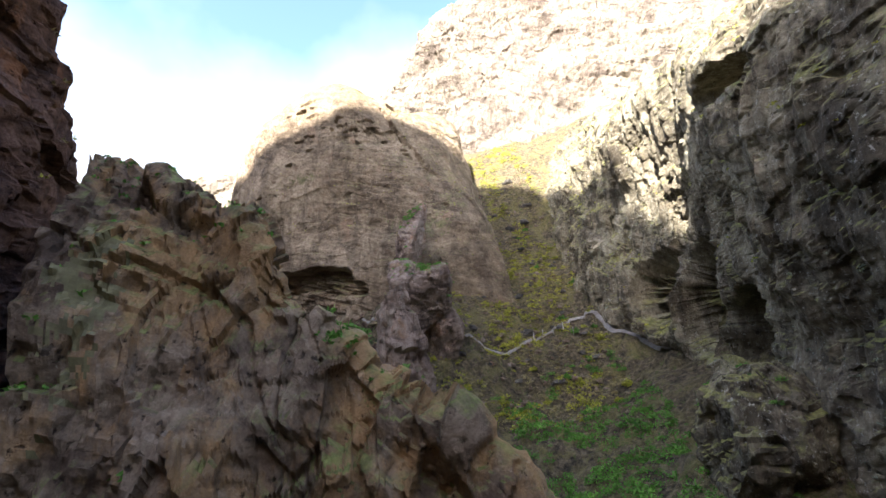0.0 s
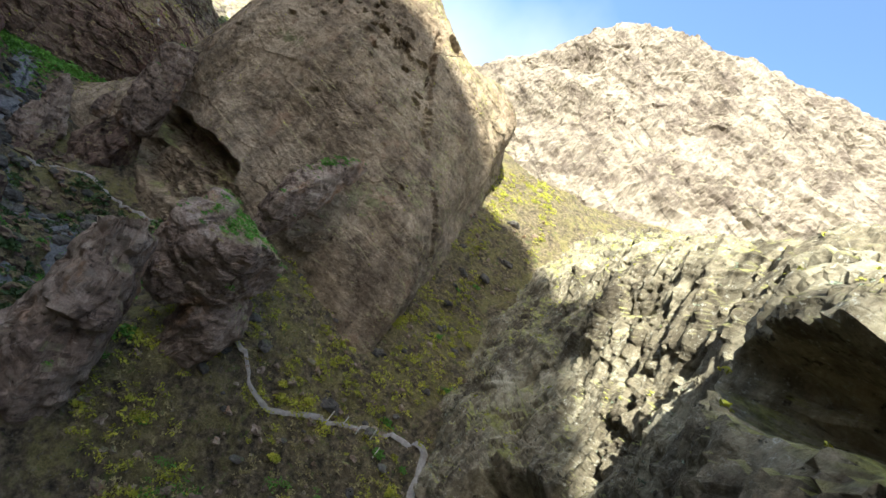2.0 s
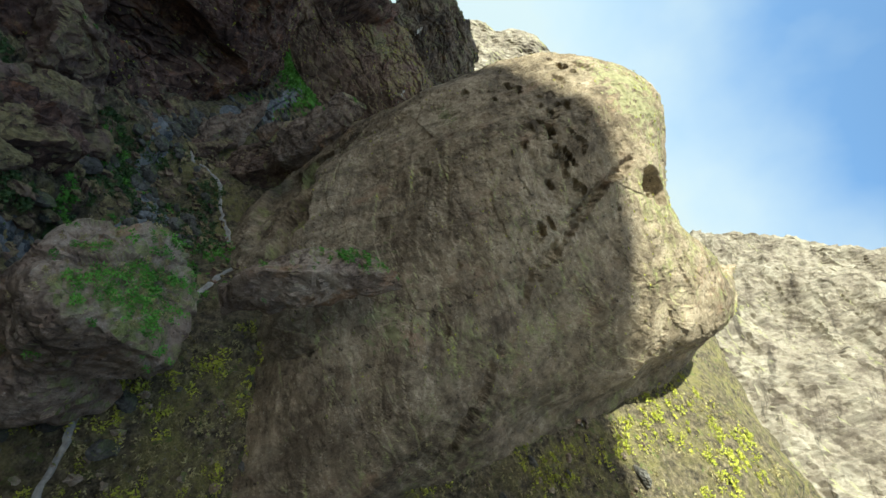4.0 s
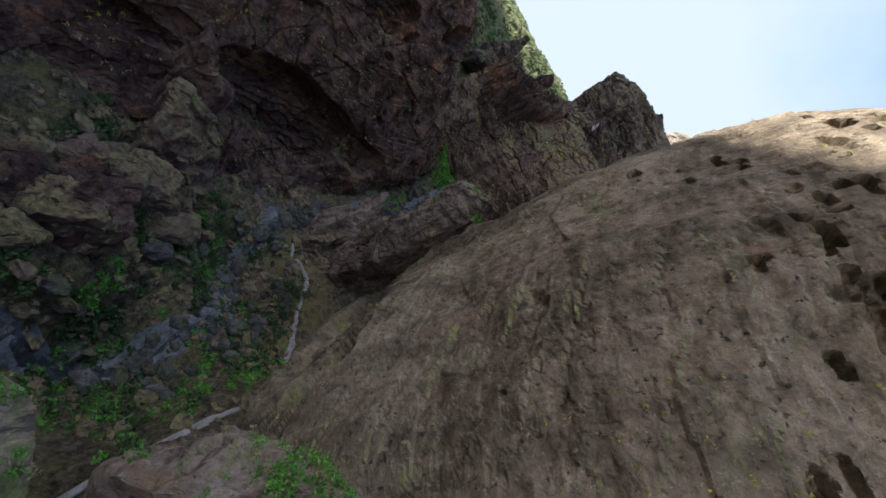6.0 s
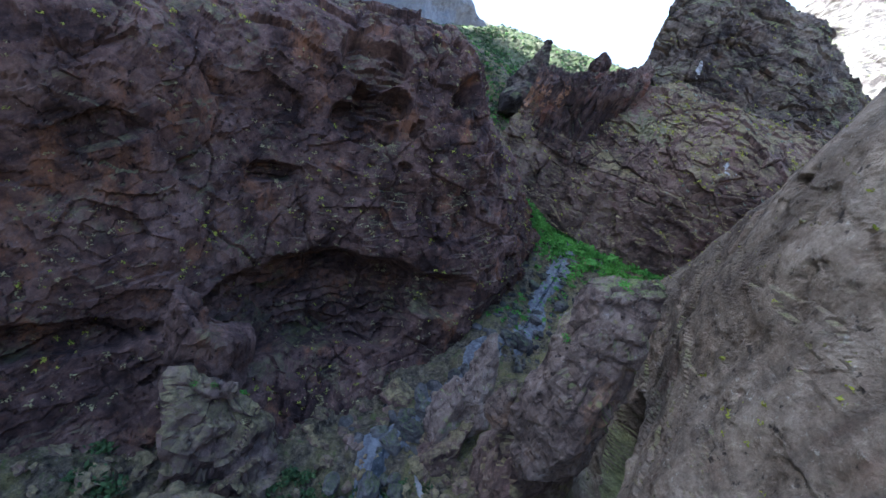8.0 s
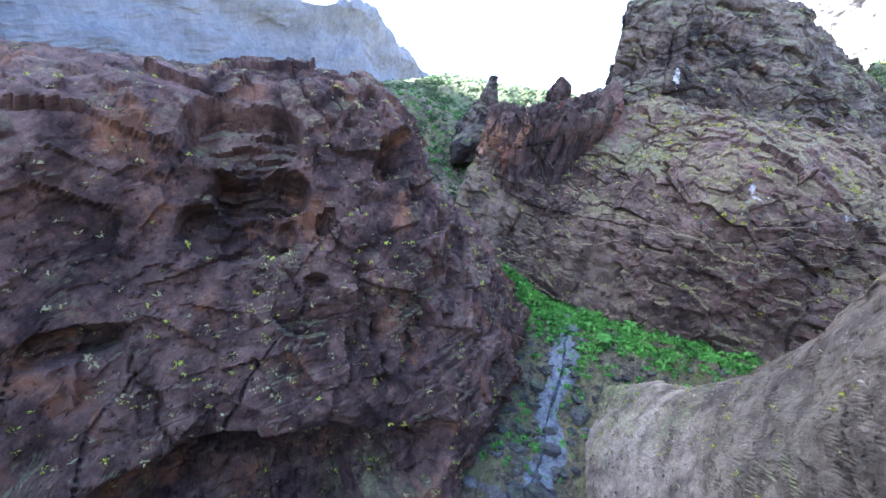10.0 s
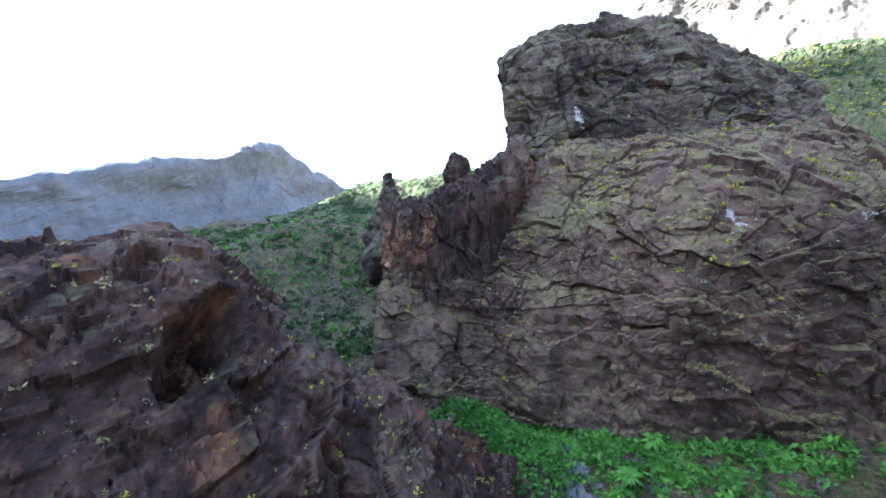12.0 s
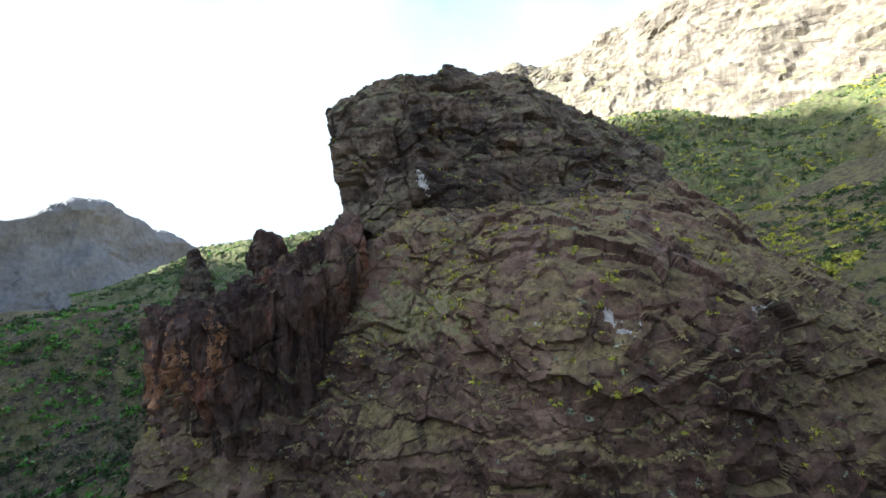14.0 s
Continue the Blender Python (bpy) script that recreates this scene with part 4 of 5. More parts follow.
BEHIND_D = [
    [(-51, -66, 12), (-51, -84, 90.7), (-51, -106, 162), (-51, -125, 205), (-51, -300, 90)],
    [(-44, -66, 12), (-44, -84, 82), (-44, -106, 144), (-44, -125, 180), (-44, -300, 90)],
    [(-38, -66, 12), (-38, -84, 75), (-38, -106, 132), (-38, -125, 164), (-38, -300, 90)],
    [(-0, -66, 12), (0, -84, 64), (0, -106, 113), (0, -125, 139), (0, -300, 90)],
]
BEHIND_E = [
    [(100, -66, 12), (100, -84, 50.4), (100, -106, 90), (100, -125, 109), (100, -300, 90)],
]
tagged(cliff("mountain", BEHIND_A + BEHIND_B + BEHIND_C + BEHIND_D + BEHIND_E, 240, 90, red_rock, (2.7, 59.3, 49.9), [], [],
             seed=331, big=2.0, small=0.8, layer=1.0, period=12.0, size=40.0, block=1.5, cell=(20, 20, 14)), "tall dark unseen mountain added to shade the ravine", "mountain", kind="structure")


# ---- helpers for things ----
def ribbon(name, points, widths, material, lift, per=3.0, ragged=0.25, seed=1, across=7, flat=0.3, sink=0.4):
    """A strip that lies on the ground along a line."""
    c = np.array(points, float)
    n = max(8, int(np.hypot(*np.diff(c, axis=0).T).sum() * per))
    line = spline(c, n)
    w = np.interp(np.linspace(0, 1, n), np.linspace(0, 1, len(widths)), widths)
    t = np.gradient(line, axis=0)
    side = np.stack([-t[:, 1], t[:, 0]], 1) / (np.linalg.norm(t, axis=1, keepdims=True) + 1e-9)
    s = np.linspace(-0.5, 0.5, across)
    f = np.stack([line[:, 0], line[:, 1], 0 * line[:, 0]], 1)
    ww = w * (1 + ragged * fbm(f / 4, 3, seed))
    off = ragged * w * fbm(f / 5 + 40, 2, seed + 5)
    xy = line[:, None] + side[:, None] * (s[None] * ww[:, None] + off[:, None])[..., None]
    z = ground_z(xy[..., 0], xy[..., 1])
    z = z.mean(axis=1, keepdims=True) * flat + z * (1 - flat) + lift - sink * np.abs(2 * s[None]) ** 3
    return grid_mesh(name, np.concatenate([xy, z[..., None]], -1), material, True)


def leaf_clumps(name, places, sizes, material, leaves=34, seed=1, flat=0.8, leaf=0.3, data_only=False):
    """Bushes of small leaf blades, all in one mesh."""
    rng = np.random.default_rng(seed)
    at = np.repeat(np.array(places, float), leaves, 0)
    r = np.repeat(np.array(sizes, float), leaves)
    n = len(at)
    d = rng.normal(size=(n, 3))
    d /= np.linalg.norm(d, axis=1, keepdims=True)
    d[:, 2] = np.abs(d[:, 2]) * flat
    lump = 0.75 + 0.35 * vnoise(d * 2.2 + at * 0.7, seed)
    c = at + d * (r * lump * (0.45 + 0.55 * rng.random(n)))[:, None]
    a = rng.normal(size=(n, 3)) + 0.8 * d
    a /= np.linalg.norm(a, axis=1, keepdims=True)
    b = np.cross(a, rng.normal(size=(n, 3)))
    b /= np.linalg.norm(b, axis=1, keepdims=True)
    ln = (leaf * r * (0.6 + 0.8 * rng.random(n)))[:, None]
    v = np.stack([c - b * ln * 0.42, c + a * ln, c + b * ln * 0.42, c - a * ln * 0.8], 1).reshape(-1, 3)
    me = bpy.data.meshes.new(name)
    me.vertices.add(len(v))
    me.vertices.foreach_set("co", v.astype(np.float32).ravel())
    me.loops.add(4 * n)
    me.loops.foreach_set("vertex_index", np.arange(4 * n, dtype=np.int32))
    me.polygons.add(n)
    me.polygons.foreach_set("loop_start", np.arange(0, 4 * n, 4, dtype=np.int32))
    me.update(calc_edges=True)
    me.materials.append(material)
    return me if data_only else new(name, me)


def strewn(sheet, count, seed, least=0.2, low=-1e9, high=1e9, near=None):
    """Random places on a rock sheet where it is flat enough to hold plants."""
    rng = np.random.default_rng(seed)
    p = SHEETS[sheet]
    nz = normals(p)[..., 2].ravel()
    q = p.reshape(-1, 3)
    ok = (nz > least) & (q[:, 2] > low) & (q[:, 2] < high) & (vnoise(q / 6, seed) + 0.6 * vnoise(q / 2, seed + 1) > 0.05)
    if near is not None:
        ok &= np.linalg.norm((q - np.array(near[0])) / np.array(near[1]), axis=1) < 1
    i = np.flatnonzero(ok)
    return q[rng.choice(i, min(count, len(i)), False)] if len(i) else q[:0]


# ---- path, stream ----
PATH_LINE = [(-62, 80.3), (-52.1, 76.2), (-48.4, 75.3), (-43, 77.8), (-38, 79), (-33, 79.8), (-29.5, 79.6), (-26, 78.6), (-23, 77), (-19, 73.2), (-12.5, 68.6), (-4.8, 63.6), (1.4, 63.2),
             (6.5, 65.4), (12, 68.5), (17.2, 69.3), (20.8, 68.8), (21.9, 66.8), (22.5, 63.3), (26, 59), (27.5, 53.3), (28.2, 49.2)]
tagged(ribbon("footpath", PATH_LINE, [0.45, 0.5, 0.5, 0.6, 0.8, 0.9], trodden, 0.3, 3.0, 0.25, 3, 7, 0.6, 0.25), "narrow trodden earth path across the slope", "path", kind="structure")
STREAM_LINE = [(-105.3, 98.1), (-93.4, 99.3), (-83.6, 95.4), (-76, 91.5), (-69, 87.5), (-62.6, 81.4), (-57, 76.9), (-54, 73.5), (-50, 71.5), (-45, 71.6), (-38.3, 72.6), (-33.3, 73), (-30.4, 71.4), (-27, 70), (-24.5, 67), (-22.5, 59), (-21, 48), (-17, 36), (-10, 24)]
tagged(ribbon("stream_bed", STREAM_LINE, [4, 5, 5, 4, 5, 5, 5], grey_gravel, 0.28, 1.6, 0.25, 11, 15, 0.25, 0.9), "grey gravel bed of the stream", "stream bed", kind="structure")
tagged(ribbon("water", STREAM_LINE, [0.35, 0.4, 0.35, 0.9, 0.8, 1.5, 1.2], stream_water, 0.42, 3.0, 0.75, 17, 9, 0.8, 0.3), "shallow stream water with white riffles", "water", kind="structure")


# ---- boulders and pinnacles ----
def stone(name, at, radii, turn, material, seed, label, point=0.0, n=72, big=0.1, cuts=15, group="", category="rock"):
    return tagged(boulder(name, at, radii, turn, material, seed, point, n, big, cuts), label, category, group)


def between(name, a, b, wide, thick, material, seed, label, point=0.3, n=110, group="", cuts=11, roll=0.0):
    """A long block from the point a to the tip b."""
    a, b = Vector(a), Vector(b)
    r = ((b - a).to_track_quat('Z', 'Y') @ Euler((0, 0, radians(roll))).to_quaternion()).to_euler()
    return stone(name, tuple((a + b) / 2), (wide, thick, (b - a).length / 2), tuple(math.degrees(v) for v in r), material, seed, label, point, n, 0.05, cuts, group)


stone("rock_pillar", (-10.4, 51.4, 24.2), (3.9, 3.5, 10.4), (4, -5, 20), block_rock, 3, "tall pinkish-brown rock pillar leaning on a boulder", 0.42, 150, 0.05, 9)
perched = stone("perched_boulder", (-8.2, 58.4, 33.6), (4.9, 4.5, 5.3), (-6, 8, 15), block_rock, 5, "big perched boulder with grass and succulents on top", -0.1, 170, 0.09, 12)
foot = boulder("foot", (-5.6, 60.2, 26.3), (2.3, 2.4, 6.5), (0, 16, 0), block_rock, 8, -0.9, 90)
foot.parent = perched
foot.matrix_parent_inverse = perched.matrix_world.inverted()
stone("ravine_rock", (-11.1, 56.5, 17.6), (6.0, 4.5, 5.0), (0, 0, 30), red_rock, 9, "dark shaded rock low in the ravine", 0.1, 110)
between("rock_ledge", (-10.6, 67.2, 37.6), (-9.3, 71.0, 50.8), 2.4, 2.8, block_rock, 12, "jutting rock ledge with grass tufts on the face", 0.1, 130)
stone("small_outcrop", (-6.3, 73.5, 40.3), (1.4, 2.2, 2.8), (10, 20, 0), slab_rock, 14, "small rock outcrop at the foot of the face", 0.3, 70)
between("rock_tooth", (-44.6, 81.0, 36.0), (-46.2, 80.2, 52.6), 2.7, 3.4, block_rock, 21, "slanting pointed rock slab above the stream", 0.12, 190, "slanting rock teeth")
between("rock_tooth", (-53.2, 79.8, 25.5), (-56.8, 78.8, 36.8), 1.8, 2.3, block_rock, 22, "slender pointed rock slab beside a larger one", 0.5, 110, "slanting rock teeth")
between("rock_tooth", (-51.8, 77.2, 22.5), (-55.2, 77.2, 31.2), 1.9, 2.4, block_rock, 23, "low pointed rock slab by the stream", 0.4, 100, "slanting rock teeth")
between("rock_tooth", (-47.8, 78.7, 35.0), (-48.6, 78.3, 39.4), 0.75, 1.3, block_rock, 25, "thin rock splinter between two teeth", 0.5, 70, "slanting rock teeth")
between("rock_tooth", (-46.4, 83.4, 44.0), (-47.6, 83.8, 49.3), 0.8, 1.2, hill_rock, 26, "rock wedge between the tooth and the face", 0.2, 80, "slanting rock teeth")
between("rock_tooth", (-50.1, 76.8, 20.5), (-51.5, 77.8, 27.7), 2.2, 2.6, hill_rock, 27, "low broken rock beside the stream", 0.2, 90, "slanting rock teeth")
between("rock_tooth", (-46.7, 81.8, 24.7), (-47.2, 84.1, 37.0), 3.6, 3.6, hill_rock, 24, "broad broken rock slab under the tooth", 0.1, 120, "slanting rock teeth")
stone("lobed_outcrop", (-48.6, 57.4, 20.4), (4.2, 4.8, 8.4), (6, -8, 30), hill_rock, 31, "lobed dark outcrop at the foot of the massif", 0.3, 150, 0.16, 10)
stone("lobed_outcrop", (-46.6, 61, 18.1), (3.6, 4.2, 6.4), (0, 10, 0), hill_rock, 32, "low lobed dark outcrop by the stream", 0.3, 120, 0.16, 10)
stone("lobed_outcrop", (-52.4, 52, 24.6), (3.4, 4.4, 9.5), (4, -4, 10), red_rock, 33, "upright buttress against the massif", 0.35, 130, 0.16, 10)
stone("stream_boulder", (-58, 72.8, 23.6), (1.9, 1.7, 1.6), (10, 0, 40), hill_rock, 34, "rounded boulder lying beside the stream", 0.1, 70, 0.1, 16)
stone("lichen_outcrop", (21.8, 31.4, 18.1), (5.0, 6.0, 6.0), (0, -8, 10), wall_rock, 35, "grey lichen-covered outcrop under the cliff", 0.3, 140, 0.14, 14)
stone("rock_pinnacle", (-112.1, 95.4, 63), (1.7, 1.9, 2.7), (0, 3, 0), comb_rock, 57, "squat rock pinnacle on the comb", 0.3, 110, 0.14, 18, "pinnacles on the comb", "rock pinnacle")
stone("rock_pinnacle", (-135.9, 89.8, 59.9), (2.1, 2.3, 4.2), (0, -2, 0), fin_rock, 62, "tall thin rock pinnacle behind the comb", 0.4, 110, 0.14, 18, "pinnacles on the comb", "rock pinnacle")
stone("rock_hump", (-136.5, 91.2, 51.8), (5.5, 6.5, 7.0), (0, 0, 0), fin_rock, 44, "low rock hump that carries a pinnacle", 0.3, 90, 0.12)

# loose stones in the stream and on the slope
rng = random.Random(7)
river_stones = [boulder("stone", (0, 0, -500 - 5 * i), (1.0, 0.8, 0.6), (0, 0, 0), river_rock, 60 + i, 0.1, 24, 0.1, 14).data for i in range(5)]
for ob in [o for o in scene.objects if o.name.startswith("stone")]:
    bpy.data.objects.remove(ob)


def place_stone(mesh, x, y, size, label, group, sunk=0.25):
    z = float(ground_z(np.array([x]), np.array([y]))[0])
    ob = new("stone", mesh)
    ob.matrix_world = pose(x, y, z + size * (0.5 - sunk), rng.uniform(-20, 20), rng.uniform(-20, 20), rng.uniform(0, 360)) @ Matrix.Diagonal((size * rng.uniform(0.8, 1.3), size, size * rng.uniform(0.7, 1.1), 1))
    return tagged(ob, label, "stone", group)


sl = spline(np.array(STREAM_LINE), 400)
for i in range(240):
    c = sl[rng.randrange(40, 345)]
    place_stone(river_stones[i % 5], c[0] + rng.gauss(0, 2.4), c[1] + rng.gauss(0, 2.4), abs(rng.gauss(0.35, 0.4)) + 0.2, "grey rounded stone lying in the stream bed", "stream stones")
for i in range(90):
    x, y = rng.uniform(-6.4, 19.2), rng.uniform(59.4, 101.4)
    place_stone(river_stones[i % 5], x, y, abs(rng.gauss(0.5, 0.35)) + 0.2, "pale stone lying on the scrubby slope", "slope stones", 0.35)

# broken rocks that crowd the shaded ravine floor
ravine_meshes = [boulder("ravine_rock", (0, 0, -600 - 9 * i), (1.0, 0.85, 0.8), (0, 0, 0), (hill_rock, red_rock)[i % 2], 140 + i, 0.25, 64, 0.14, 9).data for i in range(4)]
for ob in [o for o in scene.objects if o.data in ravine_meshes]:
    bpy.data.objects.remove(ob)
for i in range(26):
    u = rng.random()
    x, y = -46 + 24 * u + rng.uniform(-3, 3), 62 - 13 * u + rng.uniform(-6, 3.5)
    size = rng.uniform(1.4, 3.6)
    ob = new("ravine_rock", ravine_meshes[i % 4])
    z = float(ground_z(np.array([x]), np.array([y]))[0])
    ob.matrix_world = pose(x, y, z + 0.1 * size, rng.uniform(-15, 15), rng.uniform(-15, 15), rng.uniform(0, 360)) @ Matrix.Diagonal((size * rng.uniform(0.8, 1.3), size, size * rng.uniform(0.7, 1.3), 1))
    tagged(ob, "dark broken rock on the shaded ravine floor", "rock", "ravine rocks")


def rubble(name, places, lo, hi, material, label, seed):
    """Small angular stones, too many to count, in one mesh."""
    g = np.random.default_rng(seed)
    bm = bmesh.new()
    bmesh.ops.create_icosphere(bm, subdivisions=2, radius=1.0)
    v = np.array([q.co for q in bm.verts])
    t = np.array([[q.index for q in fa.verts] for fa in bm.faces])
    bm.free()
    n = len(places)
    size = g.uniform(lo, hi, n) * g.uniform(0.5, 1.0, n)
    p = v[None] * (1 + 0.5 * facets((v[None] * 1.3 + 9.1 * np.arange(n)[:, None, None]).reshape(-1, 3), (1.1, 1.1, 1.1), seed)[0].reshape(n, -1, 1))
    p = p * (size[:, None] * g.uniform(0.7, 1.3, (n, 3)))[:, None] * np.array((1, 1, 0.7)) + places[:, None] + np.array((0, 0, 0.1))
    me = bpy.data.meshes.new(name)
    me.from_pydata(p.reshape(-1, 3).tolist(), [], (t[None] + len(v) * np.arange(n)[:, None, None]).reshape(-1, 3).tolist())
    me.materials.append(material)
    return tagged(new(name, me), label, "stones", kind="stuff")


def strewn_ground(n, xs, ys, seed):
    g = np.random.default_rng(seed)
    x, y = g.uniform(*xs, n), g.uniform(*ys, n)
    return np.stack([x, y, ground_z(x, y)], 1)


rubble("ravine_rubble", strewn_ground(700, (-58, -16), (46, 80), 301), 0.25, 0.9, hill_rock, "dark angular rubble on the ravine floor", 302)
rubble("slope_rubble", strewn_ground(420, (-8, 22), (52, 104), 303), 0.15, 0.6, block_rock, "pale rubble strewn over the scrubby slope", 304)
rubble("bank_rubble", strewn_ground(420, (-104, -62), (84, 112), 305), 0.2, 0.7, river_rock, "grey rubble along the stream banks", 306)

# handrail posts beside the path
for (x, y) in ((10.2, 67.9), (11.9, 68.3), (13.7, 68.3), (15.4, 68), (16.8, 67)):
    z = float(ground_z(np.array([x]), np.array([y]))[0])
    bm = bmesh.new()
    bmesh.ops.create_cone(bm, cap_ends=True, segments=8, radius1=0.09, radius2=0.07, depth=1.3)
    bmesh.ops.create_icosphere(bm, subdivisions=1, radius=0.1, matrix=Matrix.Translation((0, 0, 0.65)))
    me = bpy.data.meshes.new("post")
    bm.to_mesh(me)
    bm.free()
    me.materials.append(pale_wood)
    ob = new("post", me)
    ob.matrix_world = pose(x, y, z + 0.6, rng.uniform(-5, 5), rng.uniform(-5, 5))
    tagged(ob, "pale wooden post beside the footpath", "post", "posts along the path")

# ---- plants ----
rs = np.random.default_rng(21)


def on_ground(n, xs, ys, keep=0.0, seed=5):
    x, y = rs.uniform(*xs, n), rs.uniform(*ys, n)
    f = np.stack([x, y, 0 * x], 1)
    ok = vnoise(f / 5, seed) + 0.5 * vnoise(f / 1.7, seed + 1) > keep
    x, y = x[ok], y[ok]
    return np.stack([x, y, ground_z(x, y)], 1)


def near_line(line, n, spread):
    c = spline(np.array(line), 300)
    q = c[rs.integers(0, 300, n)] + rs.normal(0, spread, (n, 2))
    return np.column_stack([q, ground_z(q[:, 0], q[:, 1])])


def stuff(name, places, lo, hi, material, label, leaves=30, seed=1, flat=0.8, leaf=0.3):
    if len(places):
        sizes = rs.uniform(lo, hi, len(places))
        tagged(leaf_clumps(name, places, sizes, material, leaves, seed, flat, leaf), label, "shrubs", kind="stuff")


SLOPE_X, SLOPE_Y = (-10.4, 21.1), (51.5, 119.3)
stuff("slope_scrub", on_ground(3000, SLOPE_X, SLOPE_Y, -0.05, 5), 0.35, 1.25, yellow_leaf, "yellow-green spurge shrubs scattered over the slope", 34, 31, 0.7, 0.18)
stuff("slope_grass", on_ground(4200, SLOPE_X, SLOPE_Y, -0.4, 9), 0.25, 0.75, dry_leaf, "dry grass tufts scattered over the slope", 16, 32, 0.6, 0.26)
stuff("lower_scrub", on_ground(1500, (-2.5, 21.1), (27.5, 63.4), -0.05, 15), 0.4, 1.3, green_leaf, "bright green shrubs low on the slope", 48, 33, 0.7, 0.15)
stuff("bank_scrub", on_ground(1000, (-45.8, -14.3), (61, 80.9), 0.05, 19), 0.25, 0.9, green_leaf, "green shrubs on the stream bank", 34, 34)
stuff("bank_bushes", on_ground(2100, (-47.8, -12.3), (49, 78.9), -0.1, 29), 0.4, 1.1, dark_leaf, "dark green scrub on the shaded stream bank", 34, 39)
stuff("back_scrub", on_ground(1900, (-135.4, -56.7), (134.9, 204.8), -0.2, 43), 0.5, 1.4, dark_leaf, "dark scrub on the slope behind the rocky hill", 24, 40)
stuff("back_shrubs", on_ground(2200, (-135.4, -56.7), (134.9, 204.8), -0.1, 47), 0.5, 1.3, yellow_leaf, "yellow-green shrubs on the slope behind the rocky hill", 24, 41)
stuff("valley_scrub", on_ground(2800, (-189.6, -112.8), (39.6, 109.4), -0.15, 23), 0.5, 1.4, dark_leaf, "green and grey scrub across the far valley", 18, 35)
stuff("valley_shrubs", on_ground(2200, (-189.6, -112.8), (39.6, 109.4), -0.1, 67), 0.5, 1.3, green_leaf, "green shrubs scattered over the far valley", 18, 42)
stuff("valley_grass", on_ground(1200, (-189.6, -112.8), (29.6, 109.4), -0.1, 27), 0.4, 1.0, dry_leaf, "dry tufts across the far valley", 16, 36)
THICKET = [(-107.2, 88.1), (-102.3, 91.2), (-98.4, 95.2), (-94.4, 100.2), (-89.5, 104.3), (-84.6, 110.3), (-80.6, 116.4)]
stuff("thicket", near_line(THICKET, 1500, 3.2), 0.5, 1.4, green_leaf, "dense bright green thicket along the stream", 34, 37, 0.9, 0.26)
stuff("thicket_edge", near_line([(-93.4, 98.3), (-85.6, 98.4), (-77.7, 92.5), (-69.8, 87.6)], 160, 2.2), 0.3, 0.8, green_leaf, "green shrubs beside the stream", 36, 38)
for sheet, n, mat, lo, hi, seed, least, words in (
        ("rock_massif", 1500, dry_leaf, 0.15, 0.5, 41, 0.15, "dry tufts growing on the massif"),
        ("rock_massif", 700, yellow_leaf, 0.15, 0.45, 42, 0.2, "yellow-green tufts growing on the massif"),
        ("rocky_hill", 1200, dry_leaf, 0.2, 0.55, 43, 0.15, "dry tufts growing on the rocky hill"),
        ("rocky_hill", 700, yellow_leaf, 0.2, 0.6, 44, 0.25, "yellow-green shrubs growing on the rocky hill"),
        ("rocky_hill", 260, grey_leaf, 0.2, 0.5, 45, 0.2, "grey-green succulents growing on the hill"),
        ("rock_face", 1800, dry_leaf, 0.1, 0.35, 46, -0.05, "dry tufts growing on the rock face"),
        ("rock_face", 600, yellow_leaf, 0.1, 0.35, 47, 0.0, "yellow-green tufts growing on the rock face"),
        ("cliff", 500, yellow_leaf, 0.15, 0.5, 48, 0.1, "yellow-green tufts growing on the cliff"),
        ("cliff", 700, grey_leaf, 0.12, 0.4, 49, -0.1, "pale lichen and succulents on the cliff"),
        ("rock_spur", 260, green_leaf, 0.15, 0.5, 50, 0.15, "green tufts growing on the spur"),
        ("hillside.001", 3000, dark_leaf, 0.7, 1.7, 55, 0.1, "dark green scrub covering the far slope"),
        ("hillside.001", 900, green_leaf, 0.6, 1.4, 56, 0.1, "green shrubs on the far slope"),
        ("hillside", 1700, dark_leaf, 0.7, 1.8, 51, 0.1, "green shrubs covering the hillside"),
        ("hillside", 1000, yellow_leaf, 0.7, 1.6, 52, 0.1, "yellow-green shrubs covering the hillside"),
        ("rock_fin", 200, yellow_leaf, 0.15, 0.45, 53, 0.2, "tufts growing on the rock fin")):
    stuff("tufts", strewn(sheet, n, seed, least), lo, hi, mat, words, 12, seed, 0.8, 0.36)

# single bushes that stand out
BUSH = {m.name: [leaf_clumps("bush", [(0, 0, 0)], [1.0], m, 170, 90 + i, 0.9, 0.2, True) for i in range(3)] for m in (green_leaf, yellow_leaf, grey_leaf)}


def bush(at, size, material, label, group, name="shrub"):
    ob = new(name, BUSH[material.name][rng.randrange(3)])
    ob.matrix_world = pose(at[0], at[1], at[2] - 0.05, 0, 0, rng.uniform(0, 360)) @ Matrix.Diagonal((size, size, size * rng.uniform(0.7, 1.0), 1))
    return tagged(ob, label, "shrub", group)


for q in on_ground(150, SLOPE_X, (51.5, 96.4), 0.1, 61)[:70]:
    bush(q, rng.uniform(0.6, 1.2), yellow_leaf if rng.random() < 0.6 else green_leaf, "rounded yellow-green shrub on the scrubby slope", "slope shrubs")
for q in near_line(THICKET, 60, 1.8):
    bush(q, rng.uniform(0.8, 1.7), green_leaf, "rounded green bush in the thicket", "thicket bushes")


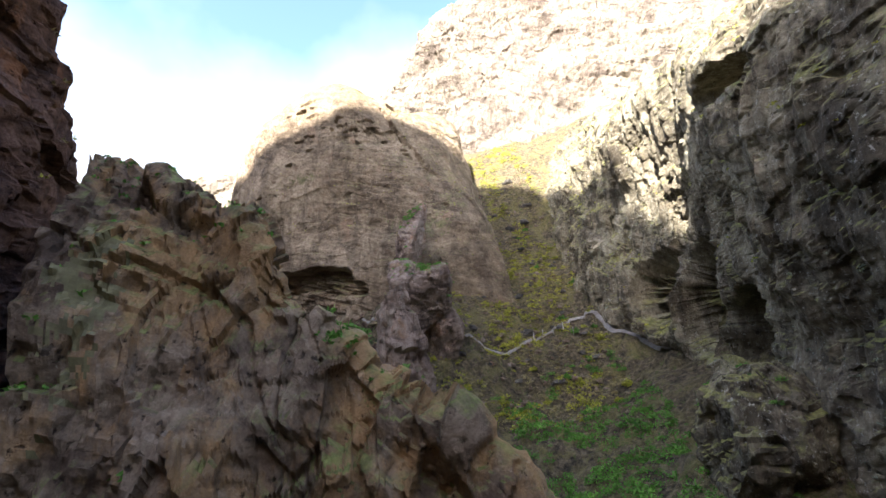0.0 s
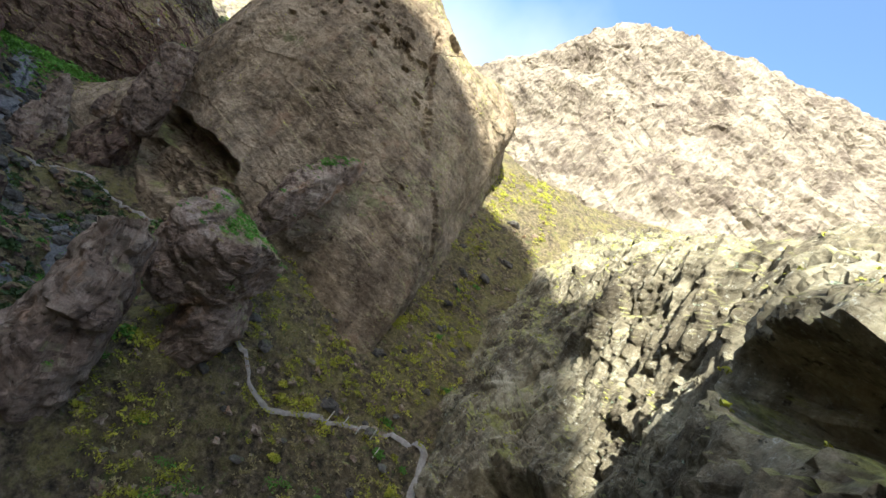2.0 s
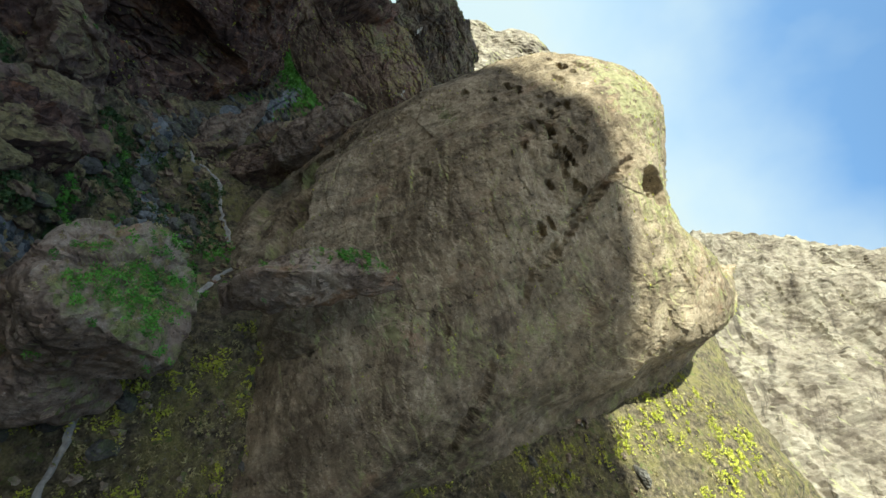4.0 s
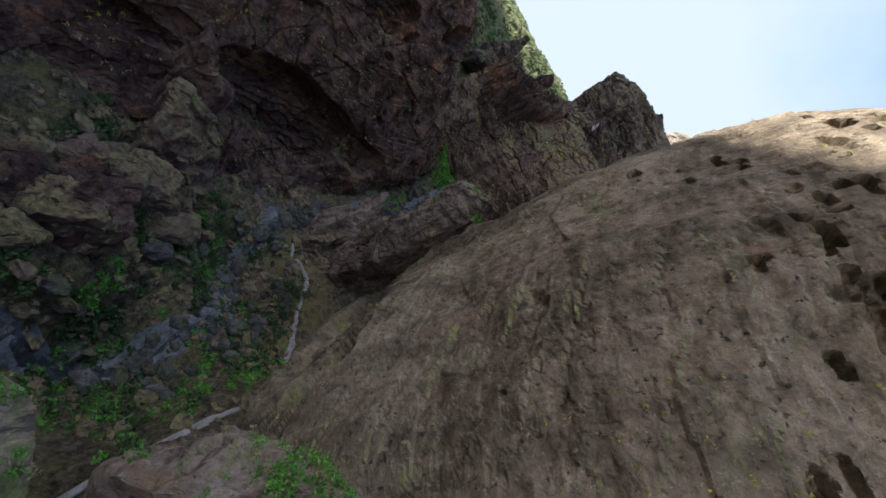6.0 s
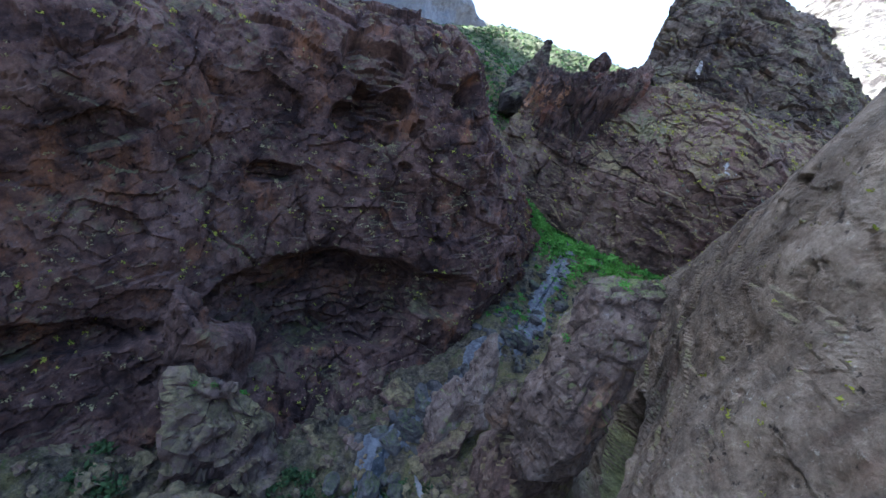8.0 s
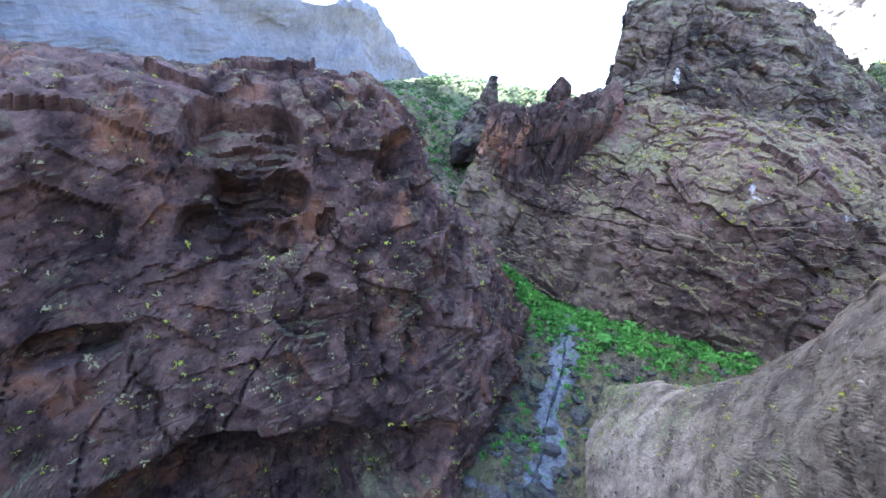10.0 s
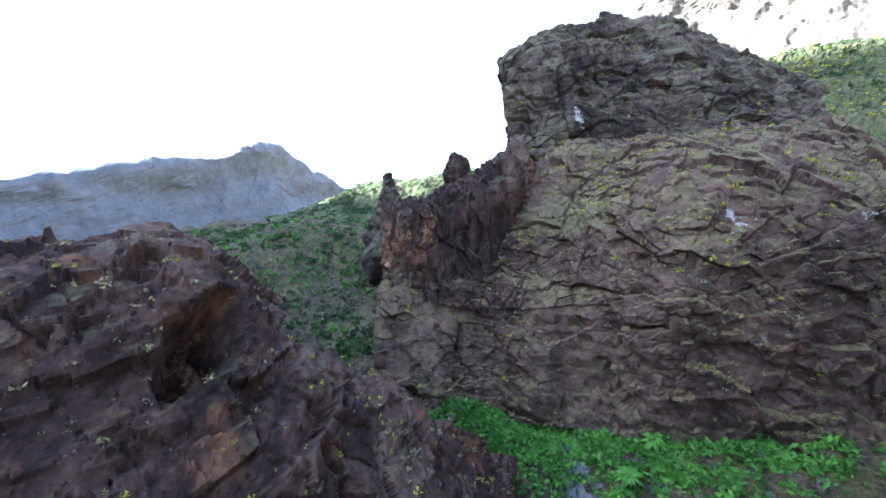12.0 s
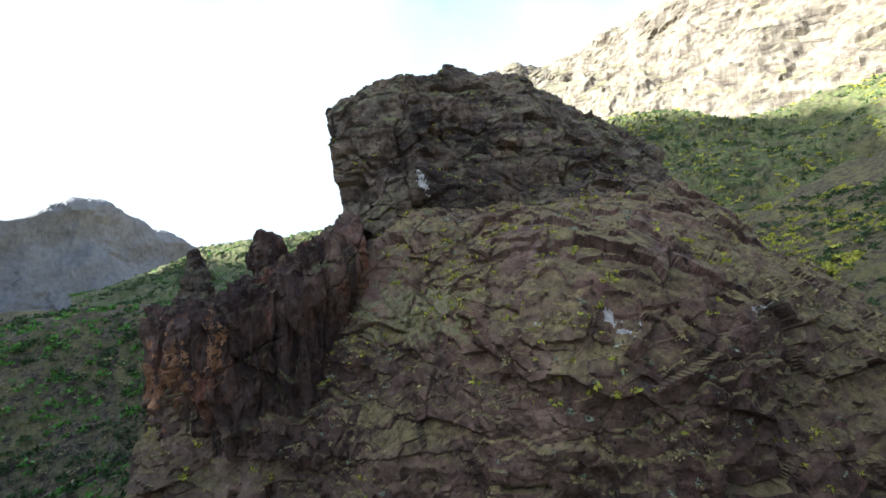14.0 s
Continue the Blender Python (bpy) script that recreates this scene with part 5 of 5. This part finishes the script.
def tops(ob, n, seed, least=0.45, box=None):
    """Places on the upper side of a boulder."""
    me = ob.data
    co = np.empty(len(me.vertices) * 3, np.float32)
    me.vertices.foreach_get("co", co)
    nr = np.empty(len(me.vertices) * 3, np.float32)
    me.vertices.foreach_get("normal", nr)
    m = np.array(ob.matrix_world)
    co = co.reshape(-1, 3) @ m[:3, :3].T + m[:3, 3]
    nr = nr.reshape(-1, 3) @ m[:3, :3].T
    if ((co - m[:3, 3]) * nr).sum() < 0:
        nr = -nr
    i = np.flatnonzero(nr[:, 2] > least)
    return co[np.random.default_rng(seed).choice(i, min(n, len(i)), False)]


for name, n, seed in (("perched_boulder", 260, 1), ("rock_ledge", 140, 2), ("rock_pillar", 10, 3), ("rock_tooth", 10, 4), ("lichen_outcrop", 30, 5), ("lobed_outcrop", 14, 6)):
    spots = tops(bpy.data.objects[name], n, seed, 0.3)
    stuff("tufts", spots[: n // 2], 0.35, 0.85, green_leaf, "green tufts growing on the boulder", 90, 60 + seed, 0.6, 0.15)
    stuff("tufts", spots[n // 2:], 0.2, 0.55, dry_leaf, "dry tufts growing on the boulder", 60, 70 + seed, 0.6, 0.16)


def palm(at, height, seed):
    """A small palm: a short trunk and a head of arching fronds."""
    root = tagged(new("palm"), "small dark green palm beside the stream thicket", "palm", "palms by the stream")
    root.location = at
    bm = bmesh.new()
    r = 0.16
    for i in range(8):
        bmesh.ops.create_cone(bm, cap_ends=True, segments=8, radius1=r * 1.15, radius2=r * 0.9, depth=height / 8 * 1.05, matrix=Matrix.Translation((0, 0, height / 8 * (i + 0.5))))
    me = bpy.data.meshes.new("trunk")
    bm.to_mesh(me)
    bm.free()
    me.materials.append(dry_leaf)
    new("trunk", me).parent = root
    g = random.Random(seed)
    for i in range(22):
        a, lift = g.uniform(0, 6.283), g.uniform(-0.2, 1.2)
        v, fa = [], []
        for s in range(9):
            t = s / 8
            x = 1.5 * t * math.cos(lift * 0.7)
            z = height + 1.3 * t * math.sin(lift) - 0.9 * t * t
            w = 0.28 * math.sin(math.pi * min(1, t + 0.12)) + 0.02
            for k in (-1, 0, 1):
                v.append((x * math.cos(a) - k * w * math.sin(a), x * math.sin(a) + k * w * math.cos(a), z - 0.12 * abs(k)))
        for s in range(8):
            for k in (0, 1):
                fa.append((3 * s + k, 3 * s + k + 1, 3 * s + k + 4, 3 * s + k + 3))
        me = bpy.data.meshes.new("frond")
        me.from_pydata(v, [], fa)
        me.materials.append(green_leaf)
        new("frond", me).parent = root
    return root


for i, (x, y) in enumerate(((-87.5, 105.3), (-86.1, 101.3), (-83.6, 113.3))):
    palm((x, y, float(ground_z(np.array([x]), np.array([y]))[0]) - 0.1), 1.0 + 0.3 * i, 5 + i)
